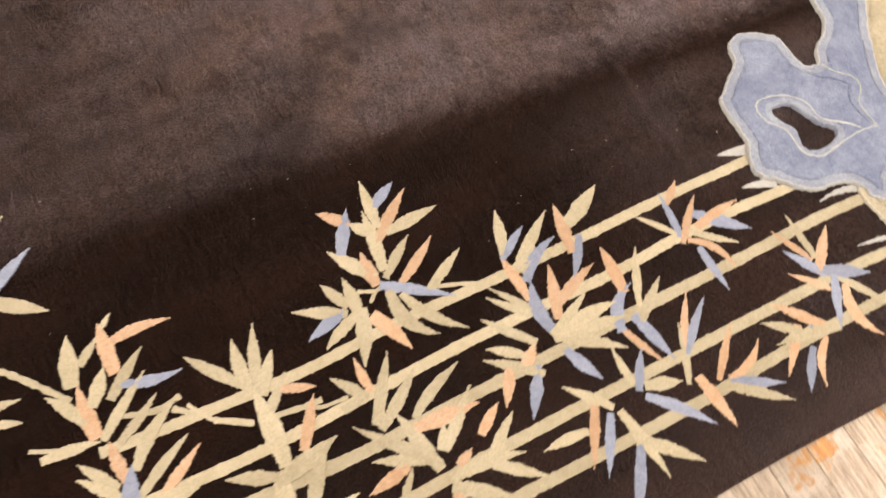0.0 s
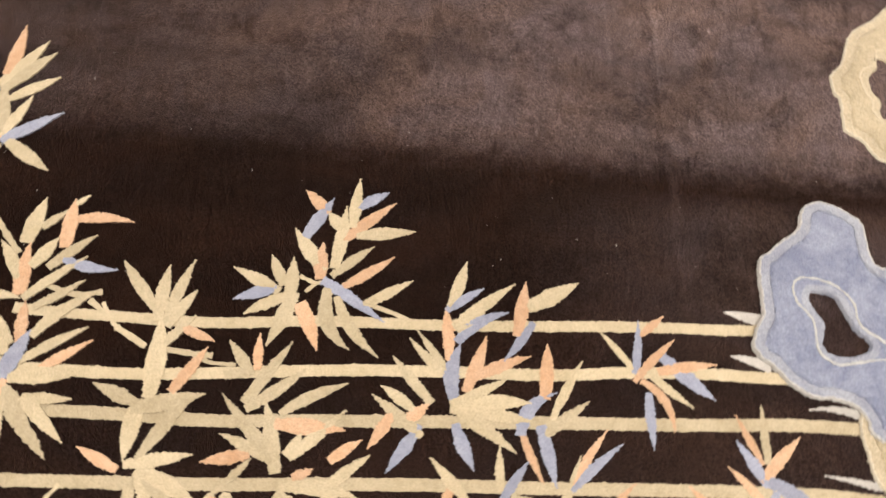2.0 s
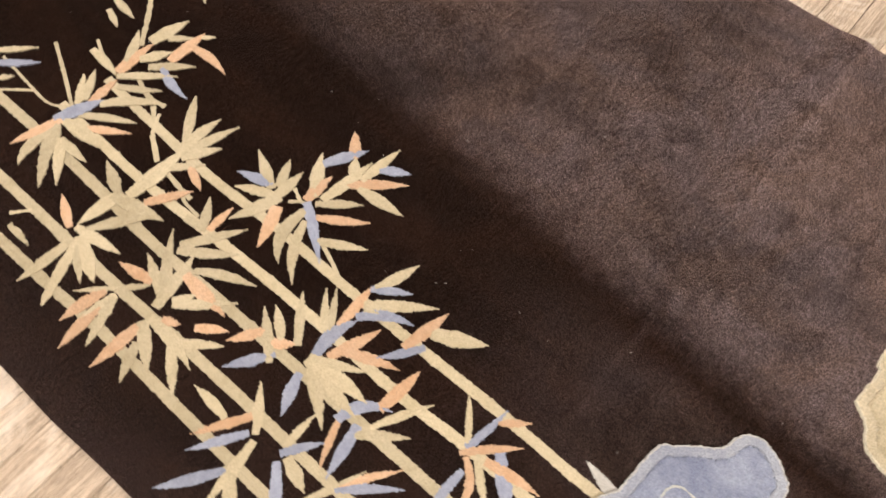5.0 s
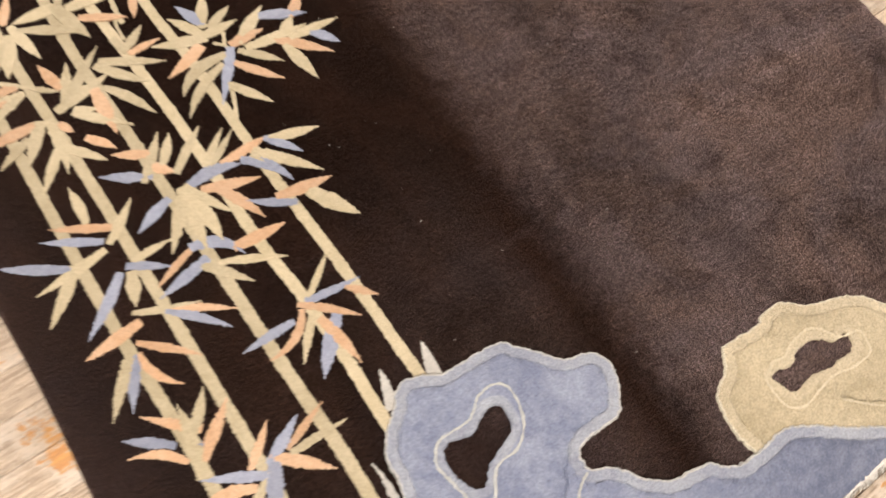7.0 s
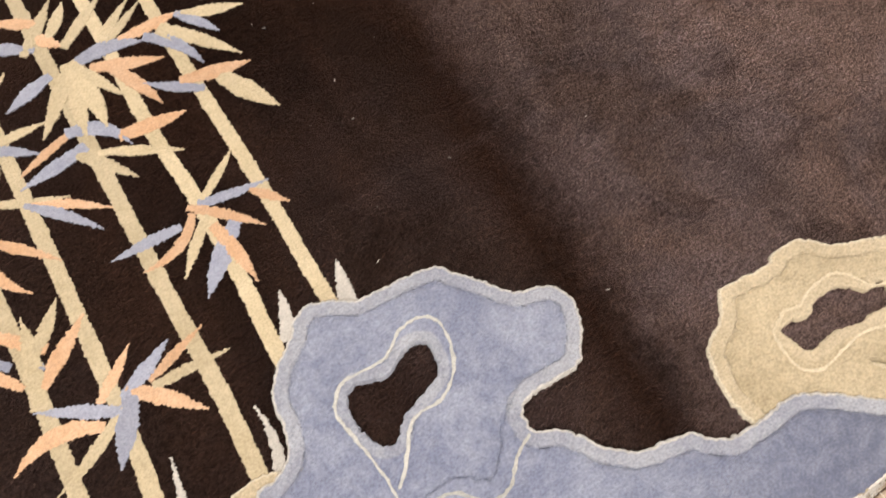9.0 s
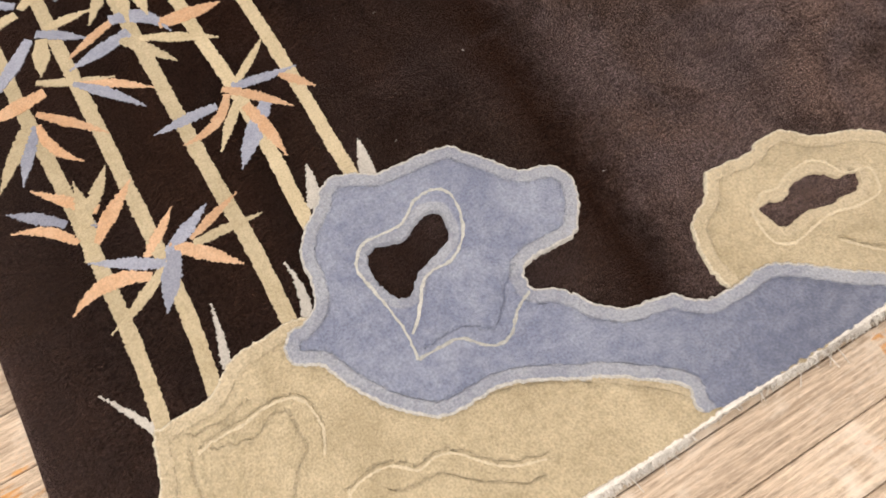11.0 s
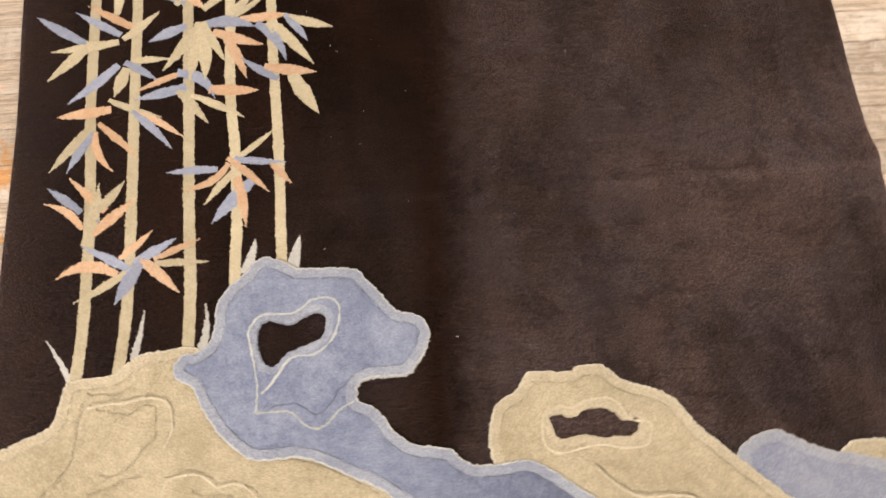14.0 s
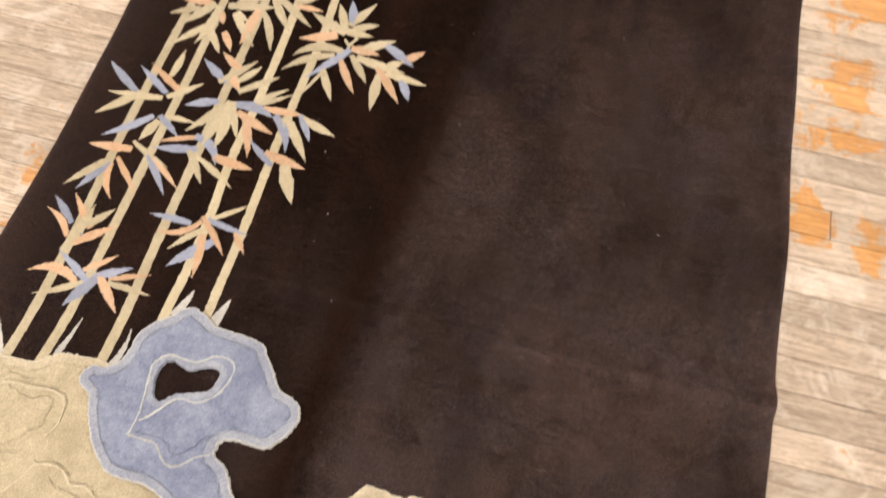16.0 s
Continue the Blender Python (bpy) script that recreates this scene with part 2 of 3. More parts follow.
def plank_wood():
    """Worn boards: bare grey-tan wood with raised grain, and remnants of an orange varnish and of pale paint."""
    m, tree, b = material("worn_floorboard", 0.6)
    co = place(tree)
    info = tree.nodes.new("ShaderNodeObjectInfo")
    shift = tree.nodes.new("ShaderNodeVectorMath")
    shift.operation = "ADD"
    rnd = tree.nodes.new("ShaderNodeCombineXYZ")
    tree.links.new(maths(tree, "MULTIPLY", info.outputs["Random"], 37.0), rnd.inputs["X"])
    tree.links.new(maths(tree, "MULTIPLY", info.outputs["Random"], 11.0), rnd.inputs["Z"])
    tree.links.new(co, shift.inputs[0])
    tree.links.new(rnd.outputs["Vector"], shift.inputs[1])
    own = shift.outputs["Vector"]
    stretch = tree.nodes.new("ShaderNodeMapping")
    stretch.inputs["Scale"].default_value = (1.0, 26.0, 1.0)
    tree.links.new(own, stretch.inputs["Vector"])
    grain = noise_node(tree, stretch.outputs["Vector"], 7, 9, 0.66, 0.35)
    fibre = noise_node(tree, stretch.outputs["Vector"], 42, 6, 0.7, 0.15)
    sweep = tree.nodes.new("ShaderNodeMapping")
    sweep.inputs["Scale"].default_value = (1.0, 14.0, 1.0)
    tree.links.new(own, sweep.inputs["Vector"])
    rings = maths(tree, "FRACT", maths(tree, "MULTIPLY", noise_node(tree, sweep.outputs["Vector"], 2.6, 3, 0.5, 0.8), 30.0))
    wear = noise_node(tree, own, 6.0, 9, 0.68, 0.9)
    chip = noise_node(tree, stretch.outputs["Vector"], 5.0, 10, 0.8, 0.8)
    world_at = tree.nodes.new("ShaderNodeNewGeometry").outputs["Position"]
    # where the varnish outlasted the traffic
    zone = None
    for cx, cy, r, full in ((1.38, -0.20, 0.48, 1.0), (2.0, 1.92, 0.26, 0.7), (1.98, 1.70, 0.22, 0.7), (1.96, 1.46, 0.26, 0.75), (1.87, 1.185, 0.12, 1.2), (2.06, 1.16, 0.16, 0.8), (2.0, 0.35, 0.2, 0.7),
                            (-0.01, 0.835, 0.10, 0.6), (-0.03, 0.602, 0.12, 0.6), (-0.04, 0.345, 0.12, 0.6), (-0.01, 1.015, 0.10, 0.4), (-0.02, 0.86, 0.10, 0.4)):
        gap = tree.nodes.new("ShaderNodeVectorMath")
        gap.operation = "DISTANCE"
        tree.links.new(world_at, gap.inputs[0])
        gap.inputs[1].default_value = (cx, cy, 0)
        blob = maths(tree, "MULTIPLY", maths(tree, "SUBTRACT", 1.0, maths(tree, "DIVIDE", gap.outputs["Value"], r), True), full)
        zone = blob if zone is None else maths(tree, "MAXIMUM", zone, blob)
    bare = mix(tree, ramp(tree, grain, [(0.35, grey(0)), (0.61, grey(1))]), (0.37, 0.285, 0.21), (0.66, 0.54, 0.425))
    bare = mix(tree, 1.0, bare, ramp(tree, fibre, [(0.36, grey(0.52)), (0.54, grey(1.08))]), "MULTIPLY")
    bare = mix(tree, 1.0, bare, ramp(tree, rings, [(0.0, grey(0.74)), (0.25, grey(0.99)), (0.85, grey(1.06)), (1.0, grey(0.82))]), "MULTIPLY")
    pale = ramp(tree, maths(tree, "ADD", maths(tree, "MULTIPLY", wear, 0.7), maths(tree, "MULTIPLY", chip, 0.3)), [(0.50, grey(0)), (0.60, grey(0.75))])
    bare = mix(tree, pale, bare, (0.75, 0.67, 0.585))
    o = maths(tree, "ADD", maths(tree, "MULTIPLY", wear, 0.65), maths(tree, "ADD", maths(tree, "MULTIPLY", chip, 0.3), maths(tree, "MULTIPLY", zone, 0.25)))
    o = maths(tree, "ADD", o, maths(tree, "MULTIPLY", maths(tree, "SUBTRACT", info.outputs["Random"], 0.5), 0.07))
    kept = ramp(tree, o, [(0.592, grey(0)), (0.622, grey(1))])
    varnish = mix(tree, ramp(tree, grain, [(0.35, grey(0)), (0.65, grey(1))]), (0.49, 0.19, 0.036), (0.70, 0.345, 0.072))
    varnish = mix(tree, 1.0, varnish, ramp(tree, fibre, [(0.36, grey(0.66)), (0.56, grey(1.06))]), "MULTIPLY")
    colour = mix(tree, maths(tree, "MULTIPLY", kept, 0.85), bare, varnish)
    tint = node(tree, "ShaderNodeHueSaturation")
    tree.links.new(maths(tree, "ADD", maths(tree, "MULTIPLY", info.outputs["Random"], 0.3), 0.85), tint.inputs["Value"])
    tree.links.new(colour, tint.inputs["Color"])
    tree.links.new(tint.outputs["Color"], b.inputs["Base Color"])
    tree.links.new(ramp(tree, kept, [(0, grey(0.7)), (1, grey(0.42))]), b.inputs["Roughness"])
    bumped(tree, b, maths(tree, "ADD", maths(tree, "ADD", grain, fibre), maths(tree, "MULTIPLY", kept, 0.5)), 0.7, 0.002)
    return m


WOOD = plank_wood()


def plain_plaster(name, colour):
    m, tree, b = material(name, 0.85)
    co = place(tree)
    n = noise_node(tree, co, 30, 4)
    tree.links.new(mix(tree, n, tuple(0.93 * c for c in colour), colour), b.inputs["Base Color"])
    bumped(tree, b, n, 0.2, 0.002)
    return m


PLASTER = plain_plaster("painted_plaster", (0.78, 0.75, 0.70))
GAP, _tree, _b = material("dark_gap", 0.9)
_b.inputs["Base Color"].default_value = (0.05, 0.032, 0.02, 1)
LIT, _tree, _b = material("assumed_lit_diffuser", 0.5)
_b.inputs["Emission Color"].default_value = (1.0, 0.88, 0.74, 1)
_b.inputs["Emission Strength"].default_value = 3.0
METAL, _tree, _b = material("white_enamel", 0.4)
_b.inputs["Base Color"].default_value = (0.75, 0.75, 0.73, 1)


# ---- mesh helpers ----
def part(name, bm, mat, parent=None, label="", smooth=True):
    me = bpy.data.meshes.new(name)
    bm.normal_update()
    bm.to_mesh(me)
    bm.free()
    me.materials.append(mat)
    if smooth:
        me.polygons.foreach_set("use_smooth", [True] * len(me.polygons))
    ob = new(name, me)
    ob.parent = parent
    if label:
        tagged(ob, label)
    return ob


def box(bm, x0, y0, z0, x1, y1, z1):
    v = [bm.verts.new(p) for p in ((x0, y0, z0), (x1, y0, z0), (x1, y1, z0), (x0, y1, z0), (x0, y0, z1), (x1, y0, z1), (x1, y1, z1), (x0, y1, z1))]
    for f in ((3, 2, 1, 0), (4, 5, 6, 7), (0, 1, 5, 4), (1, 2, 6, 5), (2, 3, 7, 6), (3, 0, 4, 7)):
        bm.faces.new([v[i] for i in f])


# ---- the room ----
X0, X1, Y0, Y1 = -1.9, 3.9, -2.2, 4.6


def shell(name, label, category, *sizes, mat=PLASTER):
    bm = bmesh.new()
    box(bm, *sizes)
    return tagged(part(name, bm, mat, smooth=False), label, category, kind="structure")


shell("wall_south", "plain off-white plastered room wall", "wall", X0 - 0.15, Y0 - 0.15, 0, X1 + 0.15, Y0, CEILING)
shell("wall_north", "plain off-white plastered room wall", "wall", X0 - 0.15, Y1, 0, X1 + 0.15, Y1 + 0.15, CEILING)
shell("wall_west", "plain off-white plastered room wall", "wall", X0 - 0.15, Y0, 0, X0, Y1, CEILING)
shell("wall_east", "plain off-white plastered room wall", "wall", X1, Y0, 0, X1 + 0.15, Y1, CEILING)
shell("ceiling", "plain off-white plastered ceiling", "ceiling", X0 - 0.15, Y0 - 0.15, CEILING, X1 + 0.15, Y1 + 0.15, CEILING + 0.15)


# an assumed fixture, out of view, added round each lamp
def assumed_ceiling_light(x, y):
    root = tagged(new("assumed_ceiling_light"), "assumed long white ceiling light with lit diffuser, out of view", "ceiling light", "ceiling lights", "thing")
    root.location = (x, y, CEILING)
    bm = bmesh.new()
    box(bm, -0.64, -0.19, -0.05, 0.64, 0.19, 0)
    part("housing", bm, METAL, root, smooth=False)
    bm = bmesh.new()
    box(bm, -0.6, -0.15, -0.065, 0.6, 0.15, -0.052)
    part("diffuser", bm, LIT, root, "glowing warm white diffuser of an assumed light", smooth=False)


for x, y in ((3.0, 2.2), (0.3, 3.4), (-0.25, -0.9)):
    assumed_ceiling_light(x, y)


# ---- the rug ----
def bell(v, at, wide):
    return math.exp(-((v - at) / wide) ** 2)


def lie(x, y):
    """Height of the rug's pile: it lies with soft waves and the marks of old folds."""
    z = 0.011
    z += 0.0022 * bell(x, 1.02, 0.10) - 0.0016 * bell(x, 0.895, 0.045)
    z += 0.0026 * bell(y, 0.668, 0.012) * min(1, max(0, (x - 0.75) * 4)) - 0.0008 * bell(y, 0.61, 0.03)
    z += 0.003 * noise.noise((x * 2.1, y * 2.1, 4.2)) + 0.0012 * noise.noise((x * 6, y * 6, 1.7))
    return z


def south(x):
    return -0.002 - 0.024 * max(0, x - 0.9) ** 1.3


def east(y):
    return WIDTH + 0.004 * math.sin(5.2 * y + 2.3) + 0.0025 * math.sin(13 * y) + 0.008 * bell(y, 0.69, 0.03)


def west(y):
    return 0.002 + 0.010 * bell(y, 0.95, 0.2) - 0.006 * bell(y, 0.29, 0.1) + 0.002 * math.sin(11 * y) - 0.005 * bell(y, 1.38, 0.1)


rug = tagged(new("rug"), "dark brown wool rug with bamboo and scholar rocks, lying on floorboards", "rug", kind="thing")


def field():
    bm = bmesh.new()
    nx, ny = 150, 220
    rows = []
    for j in range(ny + 1):
        row = []
        for i in range(nx + 1):
            u, v = i / nx, j / ny
            y = south(u * WIDTH) * (1 - v) + LENGTH * v
            x = west(y) + (east(y) - west(y)) * u
            edge = min(u * WIDTH, (1 - u) * WIDTH, v * LENGTH, (1 - v) * LENGTH)
            drop = 0.004 * (1 - min(1, edge / 0.014)) ** 2
            row.append(bm.verts.new((x, y, lie(x, y) - drop)))
        rows.append(row)
    for j in range(ny):
        for i in range(nx):
            bm.faces.new((rows[j][i], rows[j][i + 1], rows[j + 1][i + 1], rows[j + 1][i]))
    ring = rows[0] + [r[-1] for r in rows[1:]] + rows[-1][-2::-1] + [r[0] for r in rows[-2:0:-1]]
    low = [bm.verts.new((v.co.x, v.co.y, 0.001)) for v in ring]
    for a in range(len(ring)):
        b = (a + 1) % len(ring)
        bm.faces.new((ring[b], ring[a], low[a], low[b]))
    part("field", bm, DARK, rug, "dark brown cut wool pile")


field()

count = 0


def next_rise():
    """Each motif stands a hair over the one before it, as carved pile does."""
    global count
    count += 1
    return 0.0011 + 0.000012 * count


def ribbon(name, spine, widths, mat, label="", rough=0.0006, rise=None, seed=0.0):
    """A carved strip of pile along a spine: a flat top whose edges follow the knots, and sheer sides."""
    rise = next_rise() if rise is None else rise
    bm = bmesh.new()
    rows = []
    n = len(spine)
    for i, ((x, y), w) in enumerate(zip(spine, widths)):
        ax, ay = spine[max(0, i - 1)]
        bx, by = spine[min(n - 1, i + 1)]
        d = math.hypot(bx - ax, by - ay) or 1
        px, py = -(by - ay) / d, (bx - ax) / d
        row = []
        for s in (-1, 0, 1):
            fray = rough * (1.3 * noise.noise((x * 340 + seed, y * 340, s * 9.0)) + random.uniform(-0.9, 0.9))
            off = s * max(0.0007, w / 2 + fray)
            qx, qy = x + px * off, y + py * off
            row.append((qx, qy, lie(qx, qy) + rise * (1.06 if s == 0 else 1)))
        rows.append(row)
    tops = [[bm.verts.new(p) for p in row] for row in rows]
    for a, b in zip(tops, tops[1:]):
        for k in range(2):
            bm.faces.new((a[k], b[k], b[k + 1], a[k + 1]))
    rim = [r[0] for r in rows] + [rows[-1][1]] + [r[2] for r in rows[::-1]] + [rows[0][1]]
    upper = [bm.verts.new(p) for p in rim]
    lower = [bm.verts.new((p[0], p[1], p[2] - 2.2 * rise)) for p in rim]
    for k in range(len(rim)):
        q = (k + 1) % len(rim)
        bm.faces.new((upper[k], upper[q], lower[q], lower[k]))
    if tops[0] and (Vector(rows[1][0]) - Vector(rows[0][0])).cross(Vector(rows[0][2]) - Vector(rows[0][0])).z < 0:
        bmesh.ops.reverse_faces(bm, faces=bm.faces)
    return part(name, bm, mat, rug, label)


def smooth_line(points, step, closed=False):
    """Points along a Catmull-Rom curve through the given ones, about step apart."""
    out, n = [], len(points)
    for i in range(n if closed else n - 1):
        p = [Vector(points[(i + k) % n] if closed else points[min(n - 1, max(0, i + k))]) for k in (-1, 0, 1, 2)]
        parts = max(1, round((p[2] - p[1]).length / step))
        for s in range(parts):
            t = s / parts
            q = 0.5 * (2 * p[1] + (p[2] - p[0]) * t + (2 * p[0] - 5 * p[1] + 4 * p[2] - p[3]) * t * t + (3 * p[1] - p[0] - 3 * p[2] + p[3]) * t**3)
            out.append((q.x, q.y))
    if not closed:
        out.append(tuple(points[-1]))
    return out


def bamboo_culm(points, wide):
    """A bamboo stem with a slight step at each joint."""
    spine = smooth_line(points, 0.002)
    widths, run, gap = [], 0.0, random.uniform(0.05, 0.16)
    for a, b in zip(spine, spine[1:] + spine[-1:]):
        run += math.hypot(b[0] - a[0], b[1] - a[1])
        if run > gap:
            run, gap = 0.0, random.uniform(0.13, 0.2)
        near = min(run, gap - run)
        widths.append(wide * (1.0 + 0.13 * math.exp(-(near / 0.006) ** 2)))
    ribbon("culm", spine, widths, YELLOW, "straw-coloured bamboo stem", rough=0.0013)


LEAF = {"y": (YELLOW, "straw-coloured bamboo leaf"), "o": (ORANGE, "apricot bamboo leaf"), "b": (BLUE, "grey-blue bamboo leaf"), "g": (GREY, "pale grey bamboo shoot")}


def leaf(kind, x, y, heading, long, wide, bend=None):
    a = math.radians(heading)
    if kind == "g":  # shoots come up from behind the rocks
        x, y, long = x - 0.12 * long * math.cos(a), y - 0.12 * long * math.sin(a), 1.12 * long
    if bend is None:
        bend = random.uniform(-0.025, 0.025) * long
    n = max(16, int(long / 0.0016))
    spine, widths = [], []
    blunt, full = random.uniform(0.5, 0.8), random.uniform(0.32, 0.46)
    for i in range(n + 1):
        t = i / n
        s = bend * 4 * t * (1 - t)
        spine.append((x + math.cos(a) * t * long - math.sin(a) * s, y + math.sin(a) * t * long + math.cos(a) * s))
        if kind == "g":
            shape = 1.15 * max(0.0, 1 - t) ** 0.7
        else:
            shape = (blunt + (1 - blunt) * min(1, t / 0.4)) * max(0.12 * (1 - t), 1 - max(0, (t - full) / (1 - full)) ** 1.7)
            shape *= 1 + 0.10 * noise.noise((t * long * 95, count * 3.1, 2.0))
        widths.append(max(0.0022, wide * 1.05 * shape))
    mat, label = LEAF[kind]
    ribbon("shoot" if kind == "g" else "leaf", spine, widths, mat, label, rough=0.0017, seed=count * 1.7, rise=0.0009 if kind == "g" else None)


def spray(kinds, cx, cy, leaves):
    """Leaves round one place on the stems: millimetres from it, heading, length, width and, where it curves, the bow."""
    for kind, (dx, dy, heading, long, wide, *bow) in zip(kinds, leaves):
        leaf(kind, cx + dx / 1000, cy + dy / 1000, heading, long / 1000, wide / 1000, *[b / 1000 for b in bow])


def twig(points, wide=0.006, mat=YELLOW):
    spine = smooth_line(points, 0.005)
    ribbon("twig", spine, [wide * (1 + 0.25 * random.uniform(-1, 1)) for _ in spine], mat, "thin straw-coloured bamboo twig")


def far_from(points, line, closed=True):
    """Distance of each point to a polyline."""
    p, a = np.asarray(points, float), np.asarray(line, float)
    b = np.roll(a, -1, 0) if closed else a[1:]
    a = a if closed else a[:-1]
    d = b - a
    q = p[:, None] - a[None]
    t = np.clip((q * d).sum(-1) / np.maximum((d * d).sum(-1), 1e-12), 0, 1)
    return np.sqrt(((q - t[..., None] * d) ** 2).sum(-1).min(1))


def inside(points, ring):
    p, a = np.asarray(points, float), np.asarray(ring, float)
    b = np.roll(a, -1, 0)
    x, y = p[:, :1], p[:, 1:]
    cross = ((a[:, 1] > y) != (b[:, 1] > y)) & (x < (b[:, 0] - a[:, 0]) * (y - a[:, 1]) / (b[:, 1] - a[:, 1] + 1e-12) + a[:, 0])
    return cross.sum(1) % 2 == 1


def fraying(ring, amount=0.0028):
    """Knots do not follow a drawn line smoothly."""
    out = []
    for x, y in ring:
        a, b = noise.noise((x * 130, y * 130, 3.0)), noise.noise((x * 130, y * 130, 8.0))
        out.append((x + amount * a + random.uniform(-0.0013, 0.0013), y + amount * b + random.uniform(-0.0013, 0.0013)))
    return out


def rock(outline, holes, grooves, mat, label, rise=0.0062, cut=0.0036):
    """A carved patch of pile. Holes show the field; grooves are cut lines; the sides at the rug's own edge have no pale band."""
    from mathutils.geometry import delaunay_2d_cdt
    ring = fraying(smooth_line(outline, 0.003, True))
    rims = [fraying(smooth_line(h, 0.003, True)) for h in holes]
    cuts = [fraying(smooth_line(c, 0.006), 0.005) for c in grooves]
    pts, edges = [], []
    for r in [ring] + rims:
        k = len(pts)
        pts += r
        edges += [(k + i, k + (i + 1) % len(r)) for i in range(len(r))]
    lo, hi = np.min(ring, 0), np.max(ring, 0)
    cand = [(x + random.uniform(-.003, .003), y + random.uniform(-.003, .003)) for x in np.arange(lo[0], hi[0], 0.0105) for y in np.arange(lo[1], hi[1], 0.0105)]
    for r, closed in [(q, True) for q in [ring] + rims] + [(c, False) for c in cuts]:
        a = np.asarray(r)
        d = np.roll(a, -1, 0) - np.roll(a, 1, 0)
        nrm = np.stack([-d[:, 1], d[:, 0]], 1) / np.maximum(np.linalg.norm(d, axis=1), 1e-9)[:, None]
        for off in ((0.0022, -0.0022, 0.0052, -0.0052, 0.0207, -0.0207, 0.0216, -0.0216, 0.0225, -0.0225, 0.0234, -0.0234, 0.0243, -0.0243) if closed else (0, 0.0010, -0.0010, 0.0022, -0.0022, 0.005, -0.005)):
            cand += [tuple(q) for q in a + off * nrm]
    cand = np.array(cand)
    near = np.min([far_from(cand, r) for r in [ring] + rims], 0)
    ok = inside(cand, ring) & (near > 0.0018)
    for r in rims:
        ok &= ~inside(cand, r)
    cand = cand[ok]
    pts += [tuple(q) for q in cand]
    verts, _, faces, *_ = delaunay_2d_cdt([Vector(p) for p in pts], edges, [], 0, 1e-6)
    v = np.array([(q.x, q.y) for q in verts])
    mid = np.array([v[list(f)].mean(0) for f in faces])
    ok = inside(mid, ring)
    for r in rims:
        ok &= ~inside(mid, r)
    shore = np.min([far_from(v, r) for r in [ring] + rims], 0)
    own = np.array([p for p in ring if p[1] > 0.006 and 0.014 < p[0] < WIDTH - 0.01])
    contour = np.sqrt(((v[:, None] - own[None]) ** 2).sum(-1).min(1))
    for r in rims:
        contour = np.minimum(contour, far_from(v, r) + 0.006)
    z = np.array([lie(x, y) for x, y in v])
    z += rise * (2 * np.clip(shore / 0.0011, 0, 1) ** 0.5 - 1)
    z -= cut * (1 + 0.5 * np.array([noise.noise((x * 60, y * 60, 1.0)) for x, y in v])) * np.exp(-((contour - 0.0225) / 0.0009) ** 2)
    for c in cuts:
        z -= 0.0050 * np.exp(-(far_from(v, c, False) / 0.0011) ** 2)
    bm = bmesh.new()
    vs = [bm.verts.new((*p, h)) for p, h in zip(v, z)]
    for f, good in zip(faces, ok):
        if good:
            bm.faces.new([vs[i] for i in f])
    used = [bool(q.link_faces) for q in vs]
    for q in [q for q in vs if not q.link_faces]:
        bm.verts.remove(q)
    bmesh.ops.recalc_face_normals(bm, faces=bm.faces)
    if sum(f.normal.z for f in bm.faces) < 0:
        bmesh.ops.reverse_faces(bm, faces=bm.faces)
    ob = part("rock", bm, mat, rug, label)
    tag = ob.data.attributes.new("rim", "FLOAT", "POINT")
    tag.data.foreach_set("value", contour[np.array(used)].astype(np.float32))
    return ob


def cord(points, wide=0.0040, closed=False, mat=CREAM):
    spine = smooth_line(points + points[:1] if closed else points, 0.005)
    ribbon("contour_line", spine, [wide * random.uniform(0.85, 1.15) for _ in spine], mat, "thin cream contour line", rise=0.0119 if mat is CREAM else 0.0070, rough=0.0012)


# bamboo stems
bamboo_culm([(0.154, 0.33), (0.165, 0.46), (0.168, 0.65), (0.165, 0.80), (0.160, 0.93), (0.161, 1.10), (0.165, 1.34), (0.166, 1.47), (0.160, 1.60), (0.157, 1.82)], 0.0215)
bamboo_culm([(0.230, 0.34), (0.245, 0.48), (0.249, 0.72), (0.249, 0.97), (0.251, 1.12), (0.250, 1.29), (0.246, 1.49), (0.246, 1.75), (0.248, 1.98)], 0.0215)
bamboo_culm([(0.358, 0.37), (0.364, 0.51), (0.361, 0.69), (0.361, 0.92), (0.359, 1.15), (0.357, 1.36), (0.354, 1.53), (0.363, 1.71), (0.369, 1.94), (0.369, 2.12)], 0.0225)
bamboo_culm([(0.449, 0.48), (0.450, 0.55), (0.455, 0.64), (0.455, 0.79), (0.447, 0.94), (0.450, 1.12), (0.450, 1.30), (0.443, 1.48), (0.436, 1.67), (0.441, 1.83), (0.448, 1.95)], 0.0215)
bamboo_culm([(0.541, 0.54), (0.541, 0.62), (0.543, 0.70), (0.543, 0.83), (0.540, 0.98), (0.540, 1.16), (0.544, 1.36), (0.537, 1.55), (0.546, 1.75), (0.553, 1.86), (0.560, 1.93)], 0.0210)

# thin twigs
twig([(0.922, 2.051), (0.88, 2.056), (0.841, 2.054), (0.8, 2.062)], 0.0088)
twig([(1.011, 2.198), (0.97, 2.163), (0.94, 2.137)], 0.0088)
twig([(0.944, 2.141), (0.885, 2.145), (0.826, 2.104), (0.792, 2.063)], 0.0100)
twig([(0.799, 2.064), (0.753, 2.018), (0.672, 1.949)], 0.0125)
twig([(0.605, 1.876), (0.588, 1.822), (0.594, 1.771)], 0.0112)
twig([(0.578, 1.792), (0.548, 1.755)], 0.0112)
twig([(0.525, 1.733), (0.509, 1.706), (0.488, 1.672)], 0.0112)
